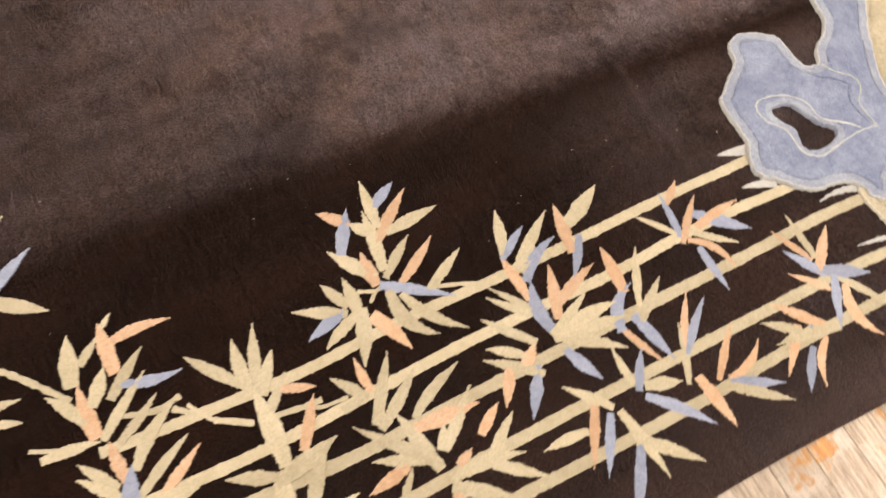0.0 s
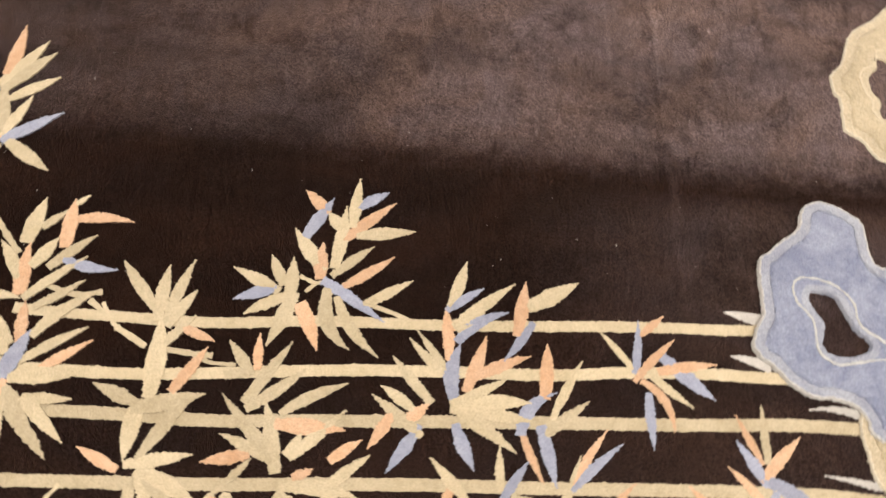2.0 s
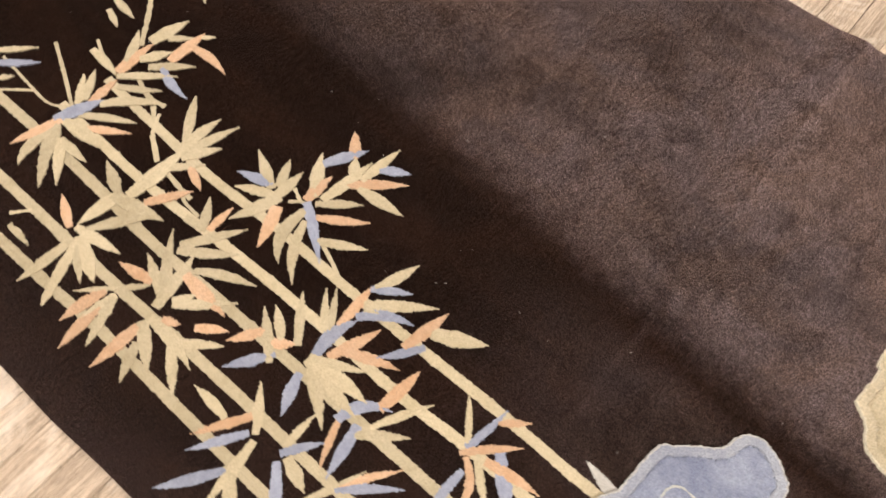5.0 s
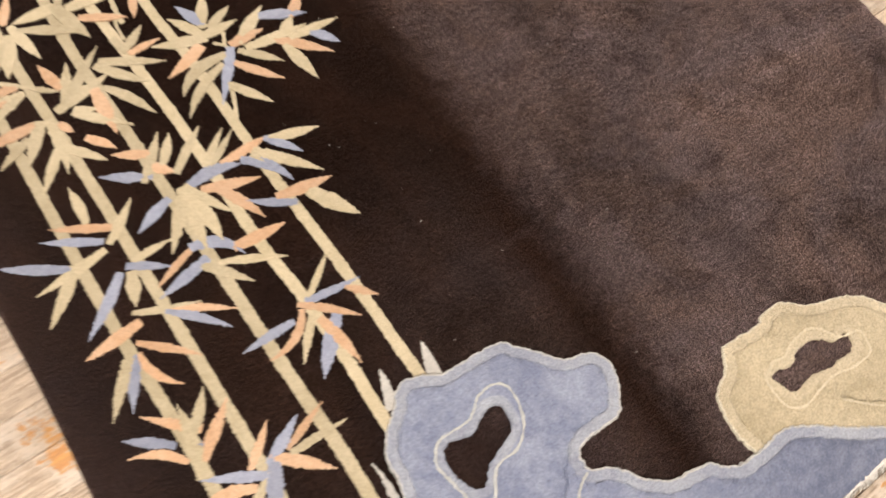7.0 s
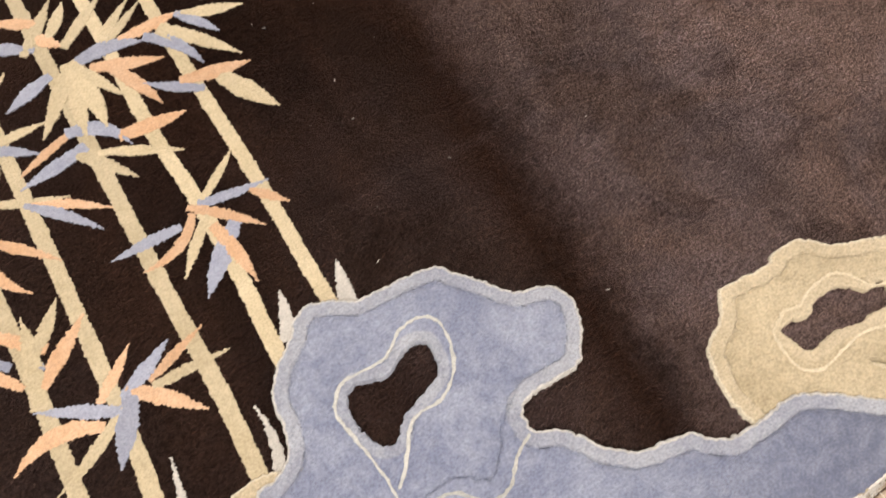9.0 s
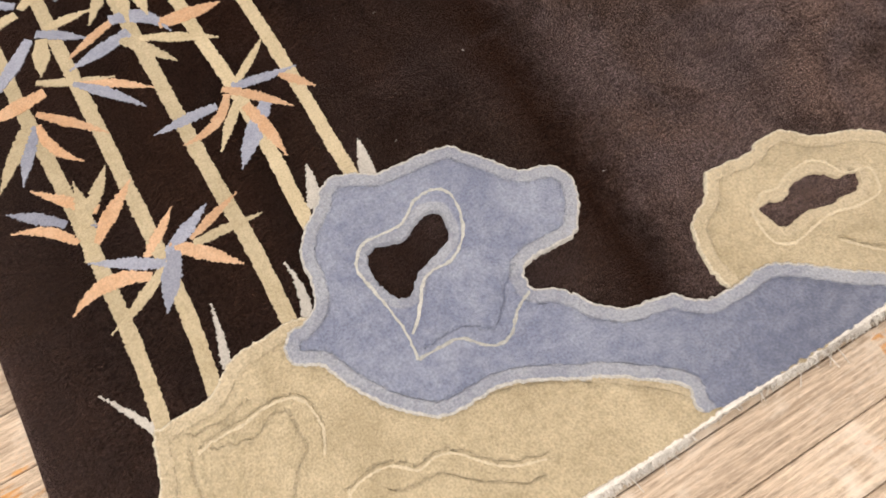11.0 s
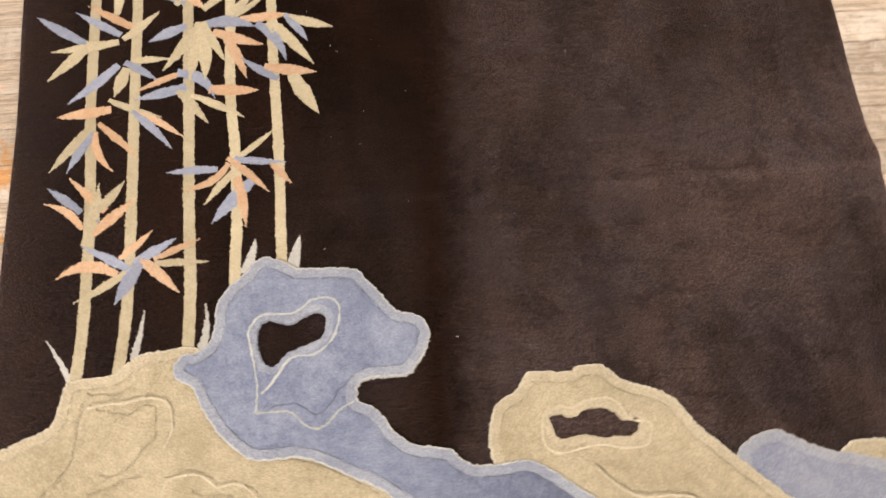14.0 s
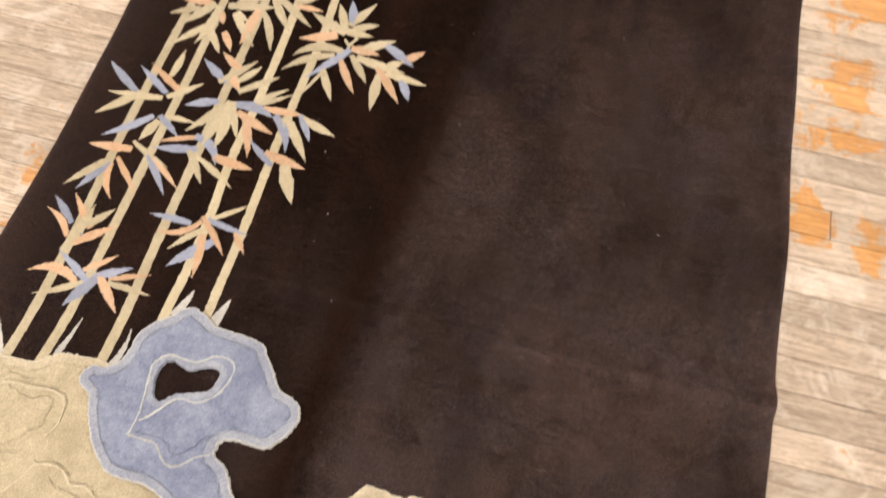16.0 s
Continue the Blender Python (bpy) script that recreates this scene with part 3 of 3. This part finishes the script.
twig([(0.482, 1.633), (0.477, 1.59), (0.473, 1.547)], 0.0100)
twig([(0.573, 1.766), (0.546, 1.748), (0.52, 1.726), (0.488, 1.671)], 0.0075)
twig([(0.484, 1.632), (0.477, 1.591), (0.46, 1.548), (0.456, 1.503)], 0.0075)
twig([(0.603, 1.391), (0.621, 1.37), (0.622, 1.355)], 0.0075)
twig([(0.635, 1.404), (0.62, 1.372)], 0.0075)
twig([(0.576, 1.262), (0.562, 1.223), (0.546, 1.191)], 0.0088)
twig([(0.443, 2.158), (0.434, 2.058), (0.429, 1.98), (0.443, 1.944), (0.463, 1.924)], 0.0063)
twig([(0.379, 2.087), (0.429, 2.027)], 0.0063)
twig([(0.548, 2.105), (0.504, 2.014), (0.46, 1.928)], 0.0088)
twig([(0.617, 2.039), (0.59, 1.98)], 0.0075)
twig([(0.206, 1.799), (0.241, 1.771)], 0.0075)

# leaves, from the rocks upwards
spray("ybboyoboo", 0.460, 0.763, [  # fern
    (1, 20, 38, 94, 13),
    (27, -35, -133, 120, 29),
    (-7, 17, -8, 106, 16),
    (66, 1, -50, 62, 15),
    (-2, -5, -131, 101, 16),
    (-3, -24, -82, 112, 22),
    (-41, -4, 180, 103, 18),
    (-19, 8, -152, 107, 16, 17),
    (-22, 20, -45, 117, 16),
])
spray("oboboyy", 0.171, 0.662, [  # low fan
    (28, 23, 134, 107, 18),
    (-20, 23, 140, 90, 17),
    (-16, -13, 142, 98, 16, -11),
    (-1, 14, -42, 24, 19),
    (4, -24, 40, 107, 22, 0),
    (13, 24, 51, 79, 19),
    (-8, -49, 81, 135, 25),
])
spray("ooyyoobbb", 0.259, 0.568, [  # low star
    (-31, 13, 41, 84, 16),
    (35, 6, 22, 95, 14),
    (36, -3, -2, 105, 15),
    (-7, -7, -150, 124, 16, 5),
    (-35, -19, -180, 115, 23, -21),
    (5, 13, -45, 111, 20),
    (-9, -12, 149, 111, 18),
    (-2, 4, 29, 90, 20),
    (8, 2, -119, 93, 27),
])
spray("yobobyybooob", 0.280, 0.927, [  # mid stems
    (-84, 9, -24, 120, 15),
    (-25, -23, -35, 116, 15, 3),
    (-34, -19, -50, 125, 18),
    (63, 62, -158, 94, 15),
    (76, 28, -168, 110, 23),
    (59, 21, -53, 103, 21),
    (86, 8, -29, 125, 17),
    (57, 64, -41, 103, 24, 18),
    (123, 19, -5, 104, 25),
    (-103, -45, -46, 119, 16),
    (-109, -65, -67, 100, 15, -11),
    (-113, -63, -118, 103, 21),
])
spray("yobybyyybyboy", 0.206, 1.041, [  # mid left
    (1, 105, 87, 90, 20),
    (36, 71, 148, 114, 19),
    (11, 53, 147, 115, 19),
    (16, 42, 41, 100, 20),
    (-61, 35, 145, 128, 21),
    (7, 36, -173, 141, 23),
    (-52, 37, -134, 123, 23),
    (25, -30, -109, 72, 25),
    (8, -21, -139, 134, 23),
    (37, -14, 0, 77, 16),
    (21, -16, -35, 81, 17),
    (-4, -128, -174, 109, 25),
    (-42, -165, -129, 127, 20),
])
spray("yyoybyybbooyob", 0.497, 1.079, [  # elbow
    (-52, 45, 44, 95, 16),
    (-49, 39, 36, 100, 15),
    (-26, 38, 4, 104, 22),
    (75, 38, -18, 105, 23),
    (72, 45, -57, 85, 19),
    (38, 30, -52, 147, 25),
    (30, 23, -63, 55, 16),
    (-103, 27, -5, 109, 27, 11),
    (9, 24, -58, 114, 23, 12),
    (-85, 8, -20, 114, 25),
    (-59, -2, -68, 118, 23),
    (81, -108, -62, 112, 34),
    (23, -87, -10, 113, 25),
    (51, -119, 143, 96, 18),
])
spray("yyyyyb", 0.382, 1.105, [  # big star
    (4, 3, -126, 135, 25),
    (5, -11, -101, 129, 25),
    (9, -15, -88, 120, 27),
    (9, 10, -65, 117, 20),
    (-1, 10, -89, 66, 22),
    (-26, 1, -157, 87, 24),
])
spray("ybooyy", 0.365, 1.177, [  # cross
    (26, -30, 40, 114, 19),
    (-13, -11, 145, 101, 22),
    (8, 39, 147, 76, 21),
    (-2, 13, -54, 47, 22),
    (13, 2, 53, 75, 21),
    (-33, -14, 51, 117, 21),
])
spray("yybyoyyoyybo", 0.640, 1.398, [  # crest wing
    (-25, 34, 25, 71, 22),
    (-38, 41, 62, 106, 25),
    (-31, 47, 107, 84, 25),
    (-46, 25, 116, 88, 23),
    (-60, 1, -157, 102, 29),
    (-39, 13, 159, 116, 30),
    (-53, 23, -1, 88, 26),
    (132, -38, 43, 72, 24),
    (91, -71, 36, 57, 23),
    (7, -41, 36, 112, 29),
    (78, 4, -30, 103, 26),
    (-11, -33, 0, 79, 26),
])
spray("yboyyyoyyyb", 0.661, 1.324, [  # crest
    (-25, 20, -51, 102, 20),
    (123, -19, -59, 75, 22),
    (52, 3, -50, 132, 24),
    (63, -22, -85, 117, 26),
    (-9, 15, -6, 138, 26),
    (80, -13, -5, 113, 25),
    (-47, -4, -56, 115, 21),
    (-86, -44, -60, 108, 21),
    (-51, 23, -159, 131, 27, -22),
    (-67, 6, -145, 146, 22, -12),
    (-33, 36, -125, 149, 22, 1),
])
spray("yoyoyyoyyyyyy", 0.249, 1.479, [  # hatched
    (-5, 19, 135, 86, 11),
    (-23, 34, 171, 100, 26),
    (-16, 9, 170, 78, 20),
    (-53, 14, -175, 106, 25),
    (-22, 12, -155, 69, 25),
    (-53, -3, -158, 73, 20),
    (48, -21, 100, 85, 24),
    (-3, 15, -42, 60, 14),
    (-82, 117, -160, 47, 19),
    (41, -49, 64, 94, 20),
    (23, -73, 41, 173, 23),
    (16, -68, 13, 130, 26),
    (126, -4, -53, 126, 23),
])
spray("yoyyyyyoooyyoyy", 0.312, 1.407, [  # hatched low
    (55, 7, -64, 131, 21, 6),
    (38, 14, -94, 125, 29),
    (-20, -15, -48, 127, 22),
    (-16, -9, -35, 47, 17),
    (74, 72, -33, 138, 22),
    (124, 114, -81, 57, 18),
    (126, 64, 37, 81, 21),
    (135, 56, 2, 71, 18),
    (-55, -26, -63, 38, 19),
    (-25, -86, -55, 67, 20),
    (-68, -87, -52, 88, 20),
    (-79, -81, -129, 102, 21),
    (-94, -2, 178, 112, 27),
    (-116, -25, -152, 82, 22),
    (-81, 1, -125, 111, 26),
])
spray("y", 0.242, 1.400, [  # hatched tip
    (0, 0, -97, 137, 26, 8),
])
spray("yy", 0.389, 1.623, [  # feather
    (-5, 42, 176, 103, 31),
    (5, -42, 148, 146, 25),
])
spray("yyyyyo", 0.258, 1.654, [  # top star
    (17, 16, -80, 117, 23),
    (8, -6, -113, 114, 35),
    (-9, -20, -123, 87, 20),
    (-6, -13, -154, 143, 23),
    (-20, -2, 177, 115, 23),
    (8, 25, 63, 85, 20),
])
spray("yyo", 0.386, 1.651, [  # joint
    (-4, 16, 67, 92, 25),
    (-14, 25, -77, 131, 32),
    (17, -40, -32, 102, 22),
])
spray("oyyyyyy", 0.508, 1.646, [  # wing
    (18, -36, -112, 68, 17),
    (-31, 10, -43, 100, 19),
    (52, 17, 39, 127, 23),
    (19, -6, -32, 88, 23),
    (29, 11, -2, 116, 26),
    (27, -2, -16, 135, 23),
    (-116, 3, 1, 159, 36),
])
spray("yoyyyooyybyyyoy", 0.633, 1.906, [  # upper spray
    (-14, 28, 34, 96, 23),
    (-48, 19, 3, 110, 30),
    (61, 34, -10, 103, 34),
    (93, 10, -47, 60, 17),
    (148, -44, -50, 33, 12),
    (112, -42, -91, 125, 22, 8),
    (52, -43, 1, 108, 28),
    (10, 12, -32, 76, 26),
    (8, -21, -48, 108, 23),
    (28, -46, -101, 111, 21, -7),
    (-56, 12, -49, 138, 20),
    (-74, -11, -56, 105, 17),
    (-131, -23, -49, 134, 25, 10),
    (-142, -5, 6, 81, 23),
    (-42, 118, -97, 103, 21),
])
spray("yooyoyyyobyy", 0.791, 2.112, [  # high left
    (-337, -220, -58, 130, 20),
    (-356, -251, -56, 112, 20),
    (30, 48, -89, 84, 19),
    (-21, 17, -75, 62, 16),
    (-45, 9, -68, 66, 19),
    (-64, -2, -98, 84, 19),
    (-98, -19, -110, 63, 15),
    (213, 85, -47, 85, 16),
    (225, 86, 0, 97, 25),
    (214, 106, 32, 93, 26),
    (118, 72, 37, 145, 28, 1),
    (116, 68, 23, 100, 36),
])
spray("boyyyyyyby", 1.003, 2.066, [  # high spray
    (50, 26, 38, 113, 23),
    (95, 13, -2, 140, 29),
    (-9, -4, 47, 124, 23),
    (-66, -11, 10, 143, 36),
    (66, 25, -32, 148, 29),
    (52, 14, -41, 141, 34),
    (29, -4, -58, 116, 27),
    (-66, -11, -23, 115, 25),
    (-75, -15, -58, 137, 27),
    (-75, -30, -125, 121, 28),
])
spray("oo", 0.962, 2.085, [  # high stem
    (30, 32, 135, 86, 22),
    (-29, -32, 50, 126, 23),
])
spray("yyyyyyyyob", 0.416, 1.903, [  # knot
    (-1, 16, -136, 107, 31),
    (-28, -3, -171, 101, 26, -14),
    (-51, -12, -134, 120, 22),
    (-26, -32, -132, 120, 24),
    (-26, -32, -92, 89, 20),
    (8, 2, -87, 120, 32),
    (54, 17, 43, 85, 19),
    (72, 13, 38, 88, 19),
    (6, 9, 165, 117, 24, 1),
    (-6, 21, -20, 112, 33),
])
spray("ybyy", 0.359, 2.059, [  # far left
    (79, 129, -43, 101, 16),
    (56, 102, -48, 110, 20),
    (35, 54, -36, 39, 14),
    (-169, -284, -93, 68, 15),
])
spray("ggggg", 0.365, 0.441, [  # shoots
    (-103, -53, 79, 86, 13),
    (17, -52, 83, 88, 16, -7),
    (109, 96, 75, 67, 23),
    (197, 99, 76, 64, 24),
    (-221, -90, 120, 91, 12),
])


# scholar rocks along the near end
def e(x):
    return south(x) - 0.001


rock([(0.002, e(0)), (0.009, 0.109), (0.008, 0.213), (0.056, 0.246), (0.109, 0.267), (0.125, 0.294), (0.138, 0.347), (0.163, 0.351), (0.221, 0.355), (0.248, 0.374),
      (0.271, 0.388), (0.303, 0.392), (0.375, 0.392), (0.453, 0.348), (0.474, 0.228), (0.624, 0.168), (0.765, 0.067), (0.804, e(0.8)), (0.554, e(0.5)), (0.254, e(0.2))],
     [], [[(0.183, 0.301), (0.204, 0.305), (0.250, 0.305), (0.282, 0.310), (0.317, 0.304), (0.331, 0.285), (0.334, 0.249), (0.320, 0.217)],
          [(0.196, 0.291), (0.229, 0.283), (0.253, 0.277), (0.271, 0.287), (0.288, 0.292), (0.303, 0.282), (0.304, 0.254), (0.304, 0.233), (0.284, 0.214), (0.261, 0.185), (0.233, 0.172), (0.209, 0.173)],
          [(0.178, 0.322), (0.209, 0.317), (0.240, 0.321), (0.262, 0.326)],
          [(0.325, 0.158), (0.348, 0.166), (0.383, 0.164), (0.404, 0.147), (0.417, 0.139), (0.444, 0.143), (0.467, 0.132), (0.483, 0.114), (0.515, 0.085), (0.562, 0.068)],
          [(0.365, 0.134), (0.391, 0.120), (0.432, 0.118), (0.456, 0.095), (0.490, 0.071), (0.524, 0.049), (0.545, 0.047)],
          [(0.192, 0.144), (0.218, 0.150), (0.251, 0.162), (0.272, 0.166)],
          [(0.173, 0.304), (0.163, 0.266), (0.161, 0.225), (0.148, 0.189), (0.128, 0.166), (0.105, 0.149)]],
     TAN_ROCK, "sand-coloured carved rock motif with cut swirls")
rock([(1.395, e(1.4)), (1.371, 0.067), (1.367, 0.099), (1.398, 0.123), (1.430, 0.134), (1.461, 0.133), (1.510, 0.106), (1.550, 0.088), (1.600, 0.076), (1.661, 0.056), (1.701, 0.016), (1.705, e(1.7)), (1.550, e(1.55))],
     [], [], PALE_BLUE_ROCK, "small grey-blue carved rock motif", rise=0.0022, cut=0.0010)
rock([(1.545, e(1.54)), (1.549, 0.046), (1.565, 0.081), (1.600, 0.100), (1.660, 0.098), (1.710, 0.076), (1.761, 0.051), (1.801, 0.036), (1.808, e(1.8)), (1.680, e(1.68))],
     [], [], TAN_ROCK, "small sand-coloured carved rock motif", rise=0.0014, cut=0.0006)
rock([(0.861, e(0.86)), (0.907, 0.103), (0.905, 0.143), (0.908, 0.183), (0.926, 0.231), (0.965, 0.253), (0.982, 0.271), (0.994, 0.286), (1.030, 0.286), (1.072, 0.282), (1.095, 0.291), (1.140, 0.289), (1.165, 0.268),
      (1.184, 0.253), (1.240, 0.232), (1.276, 0.205), (1.301, 0.165), (1.366, 0.096), (1.426, 0.036), (1.464, e(1.46)), (1.301, e(1.3)), (1.101, e(1.1))],
     [[(1.028, 0.195), (1.044, 0.198), (1.070, 0.190), (1.094, 0.202), (1.131, 0.204), (1.150, 0.192), (1.161, 0.178), (1.191, 0.176), (1.187, 0.159), (1.171, 0.151), (1.144, 0.154), (1.125, 0.151), (1.099, 0.159), (1.069, 0.161), (1.044, 0.158), (1.032, 0.170)]],
     [[(1.098, 0.107), (1.122, 0.082), (1.148, 0.059), (1.182, 0.044), (1.230, 0.043), (1.268, 0.035), (1.294, 0.014), (1.299, -0.001)]],
     TAN_ROCK, "sand-coloured carved rock motif with a pierced hole")
cord([(1.013, 0.200), (1.045, 0.215), (1.068, 0.211), (1.096, 0.220), (1.134, 0.223), (1.159, 0.211), (1.175, 0.181), (1.212, 0.169), (1.213, 0.151), (1.197, 0.129), (1.156, 0.128), (1.119, 0.138), (1.082, 0.136), (1.038, 0.130), (1.013, 0.141), (1.007, 0.167)], closed=True, mat=PALE_TAN)
rock([(0.438, 0.505), (0.466, 0.528), (0.491, 0.555), (0.518, 0.560), (0.548, 0.548), (0.576, 0.532), (0.676, 0.524), (0.712, 0.491), (0.756, 0.435), (0.789, 0.422), (0.810, 0.406),
      (0.820, 0.379), (0.811, 0.350), (0.790, 0.319), (0.768, 0.300), (0.689, 0.298), (0.673, 0.277), (0.677, 0.261), (0.696, 0.252), (0.717, 0.232), (0.736, 0.201), (0.771, 0.175), (0.830, 0.162), (0.863, 0.134),
      (0.908, 0.125), (0.976, 0.127), (1.030, 0.095), (1.070, 0.062), (1.119, 0.027), (1.104, e(1.1)), (0.793, e(0.79)),
      (0.768, 0.043), (0.730, 0.075), (0.689, 0.105), (0.644, 0.127), (0.566, 0.165), (0.481, 0.170), (0.441, 0.196), (0.412, 0.227), (0.383, 0.276), (0.366, 0.314), (0.338, 0.331), (0.333, 0.357), (0.350, 0.379), (0.379, 0.384), (0.399, 0.400), (0.408, 0.428), (0.413, 0.470)],
     [[(0.496, 0.419), (0.512, 0.429), (0.553, 0.418), (0.579, 0.430), (0.604, 0.437), (0.618, 0.427), (0.616, 0.403), (0.605, 0.387), (0.574, 0.376), (0.542, 0.363), (0.523, 0.346), (0.509, 0.343), (0.498, 0.361), (0.491, 0.386)]],
     [[(0.497, 0.268), (0.524, 0.267), (0.557, 0.267), (0.580, 0.253), (0.598, 0.242), (0.617, 0.258), (0.641, 0.289), (0.669, 0.306)]], BLUE_ROCK, "grey-blue pierced scholar rock motif with cream contour", rise=0.0110, cut=0.0044)
cord([(0.483, 0.256), (0.488, 0.301), (0.483, 0.348), (0.475, 0.397), (0.475, 0.415), (0.492, 0.436), (0.510, 0.442), (0.560, 0.440), (0.595, 0.462), (0.630, 0.465), (0.647, 0.447), (0.644, 0.412), (0.629, 0.381), (0.596, 0.357), (0.562, 0.356), (0.542, 0.345), (0.515, 0.309), (0.494, 0.291)])
cord([(0.483, 0.256), (0.515, 0.256), (0.547, 0.253), (0.567, 0.232), (0.585, 0.220), (0.608, 0.222), (0.639, 0.250), (0.665, 0.261)])
cord([(1.096, 0.100), (1.120, 0.075), (1.146, 0.052), (1.180, 0.037), (1.228, 0.036), (1.266, 0.028), (1.292, 0.007), (1.297, -0.008)], wide=0.0036, mat=PALE_TAN)
cord([(0.181, 0.294), (0.202, 0.298), (0.248, 0.298), (0.280, 0.303), (0.315, 0.297), (0.329, 0.278), (0.332, 0.242), (0.318, 0.210)], wide=0.0034, mat=PALE_TAN)
cord([(0.325, 0.158), (0.311, 0.123), (0.294, 0.098), (0.280, 0.082)], wide=0.0034, mat=PALE_TAN)
cord([(0.323, 0.151), (0.346, 0.159), (0.381, 0.157), (0.402, 0.140), (0.415, 0.132), (0.442, 0.136), (0.465, 0.125), (0.481, 0.107), (0.513, 0.078), (0.560, 0.061)], wide=0.0030, mat=PALE_TAN)


def fringe():
    """The bare cotton end: a bound cord with short uneven warp ends."""
    bm = bmesh.new()
    rows, n = [], 900
    for i in range(n + 1):
        x = 0.004 + (WIDTH - 0.012) * i / n
        y, z = south(x) - 0.0030, 0.0120 + 0.001 * noise.noise((x * 30, 0, 0))
        r = 0.0042 * (1 + 0.35 * noise.noise((x * 120, 5, 0)) + 0.2 * random.uniform(-1, 1))
        rows.append([bm.verts.new((x, y + r * 1.25 * math.cos(a), z + r * math.sin(a))) for a in (k * math.tau / 7 for k in range(7))])
    for a, b in zip(rows, rows[1:]):
        for k in range(7):
            bm.faces.new((a[k], b[k], b[(k + 1) % 7], a[(k + 1) % 7]))
    part("end_cord", bm, WHITE, rug, "white cotton end binding")
    bm = bmesh.new()
    for _ in range(4200):
        x = random.uniform(0.01, WIDTH - 0.01)
        tuft = 1.0 if noise.noise((x * 7, 2.2, 0)) > 0.05 else 0.55
        long, lean, r = random.uniform(0.008, 0.018) * tuft, random.uniform(-0.8, 0.8), random.uniform(0.0006, 0.0011)
        long *= 2.2 if random.random() < 0.015 else 1
        p0, last = Vector((x, south(x) - 0.002, 0.0160)), None
        for k in range(4):
            t = k / 3
            c = p0 + Vector((lean * long * t, -long * t, -0.0135 * t ** 1.6))
            ring = [bm.verts.new((c.x + r * math.cos(a), c.y, c.z + r * math.sin(a))) for a in (0, 2.1, 4.2)]
            if last:
                for q in range(3):
                    bm.faces.new((last[q], ring[q], ring[(q + 1) % 3], last[(q + 1) % 3]))
            last = ring
    tagged(part("fringe", bm, WHITE, rug, "short frayed white warp ends"), kind="stuff")


fringe()


def lint():
    bm = bmesh.new()
    for _ in range(90):
        x, y = random.uniform(0.55, 1.75), random.uniform(0.3, 2.5)
        a, long, w = random.uniform(0, math.tau), random.choice((0.0015, 0.002, 0.003, 0.005)), 0.0003
        dx, dy = math.cos(a) * long, math.sin(a) * long
        z = lie(x, y) + 0.0012
        box(bm, x - w, y - w, z, x + w, y + w, z + w)
        bmesh.ops.transform(bm, verts=bm.verts[-8:], matrix=Matrix.Translation((x, y, z)) @ Matrix.Rotation(a, 4, "Z") @ Matrix.Diagonal((long / w / 2, 1, 1, 1)) @ Matrix.Translation((-x, -y, -z)))
    tagged(part("lint", bm, WHITE, None, "tiny pale lint flecks lying on dark pile", smooth=False), "tiny pale lint flecks lying on dark pile", "lint", kind="stuff")


lint()


# ---- floorboards, last ----
def floor():
    bm = bmesh.new()
    box(bm, X0, Y0, -0.06, X1, Y1, -0.012)
    root = tagged(part("floor", bm, GAP, smooth=False), "worn wooden floorboards with remnants of orange varnish", "floor", kind="structure")
    wide, kinds = 0.083, {}

    def board_mesh(long):
        if long not in kinds:
            bm = bmesh.new()
            hx, hy, c = long / 2 - 0.0008, wide / 2 - 0.0008, 0.0012
            top, mid_, low = [[bm.verts.new((sx * (hx - d), sy * (hy - d), z)) for sx, sy in ((-1, -1), (1, -1), (1, 1), (-1, 1))] for d, z in ((c, 0), (0, -c), (0, -0.02))]
            bm.faces.new(top)
            for a, b in ((top, mid_), (mid_, low)):
                for k in range(4):
                    bm.faces.new((a[(k + 1) % 4], a[k], b[k], b[(k + 1) % 4]))
            bmesh.ops.recalc_face_normals(bm, faces=bm.faces)
            me = bpy.data.meshes.new("board")
            bm.to_mesh(me)
            bm.free()
            me.materials.append(WOOD)
            kinds[long] = me
        return kinds[long]

    rng = random.Random(7)
    y = Y0 + wide / 2 + BOARD_SHIFT
    while y < Y1 - wide / 2:
        x = X0 + rng.choice((0, -0.3, -0.6, -0.9))
        joints = [j for at, j in JOINTS if abs(at - y) < wide / 2]
        while x < X1:
            long = rng.choice((0.7, 0.9, 1.1, 1.4, 1.7, 2.1))
            for j in joints:
                if x < j < x + long + 0.4:
                    long = j - x
                    break
            while x + long not in joints and any(a < x + long < b for a, b in UNBROKEN):
                long += 0.25
            lo, hi = max(x, X0), min(x + long, X1)
            if hi - lo > 0.08:
                ob = new("board", board_mesh(round(hi - lo, 3)))
                ob.parent = root
                ob.location = ((lo + hi) / 2, y, rng.uniform(-0.0012, 0.0))
            x += long
        y += wide


BOARD_SHIFT = 0.019
JOINTS = [(0.352, -0.117), (1.264, -0.032), (1.180, 1.82), (1.180, 1.930)]   # row and place of butt joints
UNBROKEN = [(-0.3, 0.1), (0.45, 1.5), (1.75, 2.15)]   # no other joint shows here
floor()
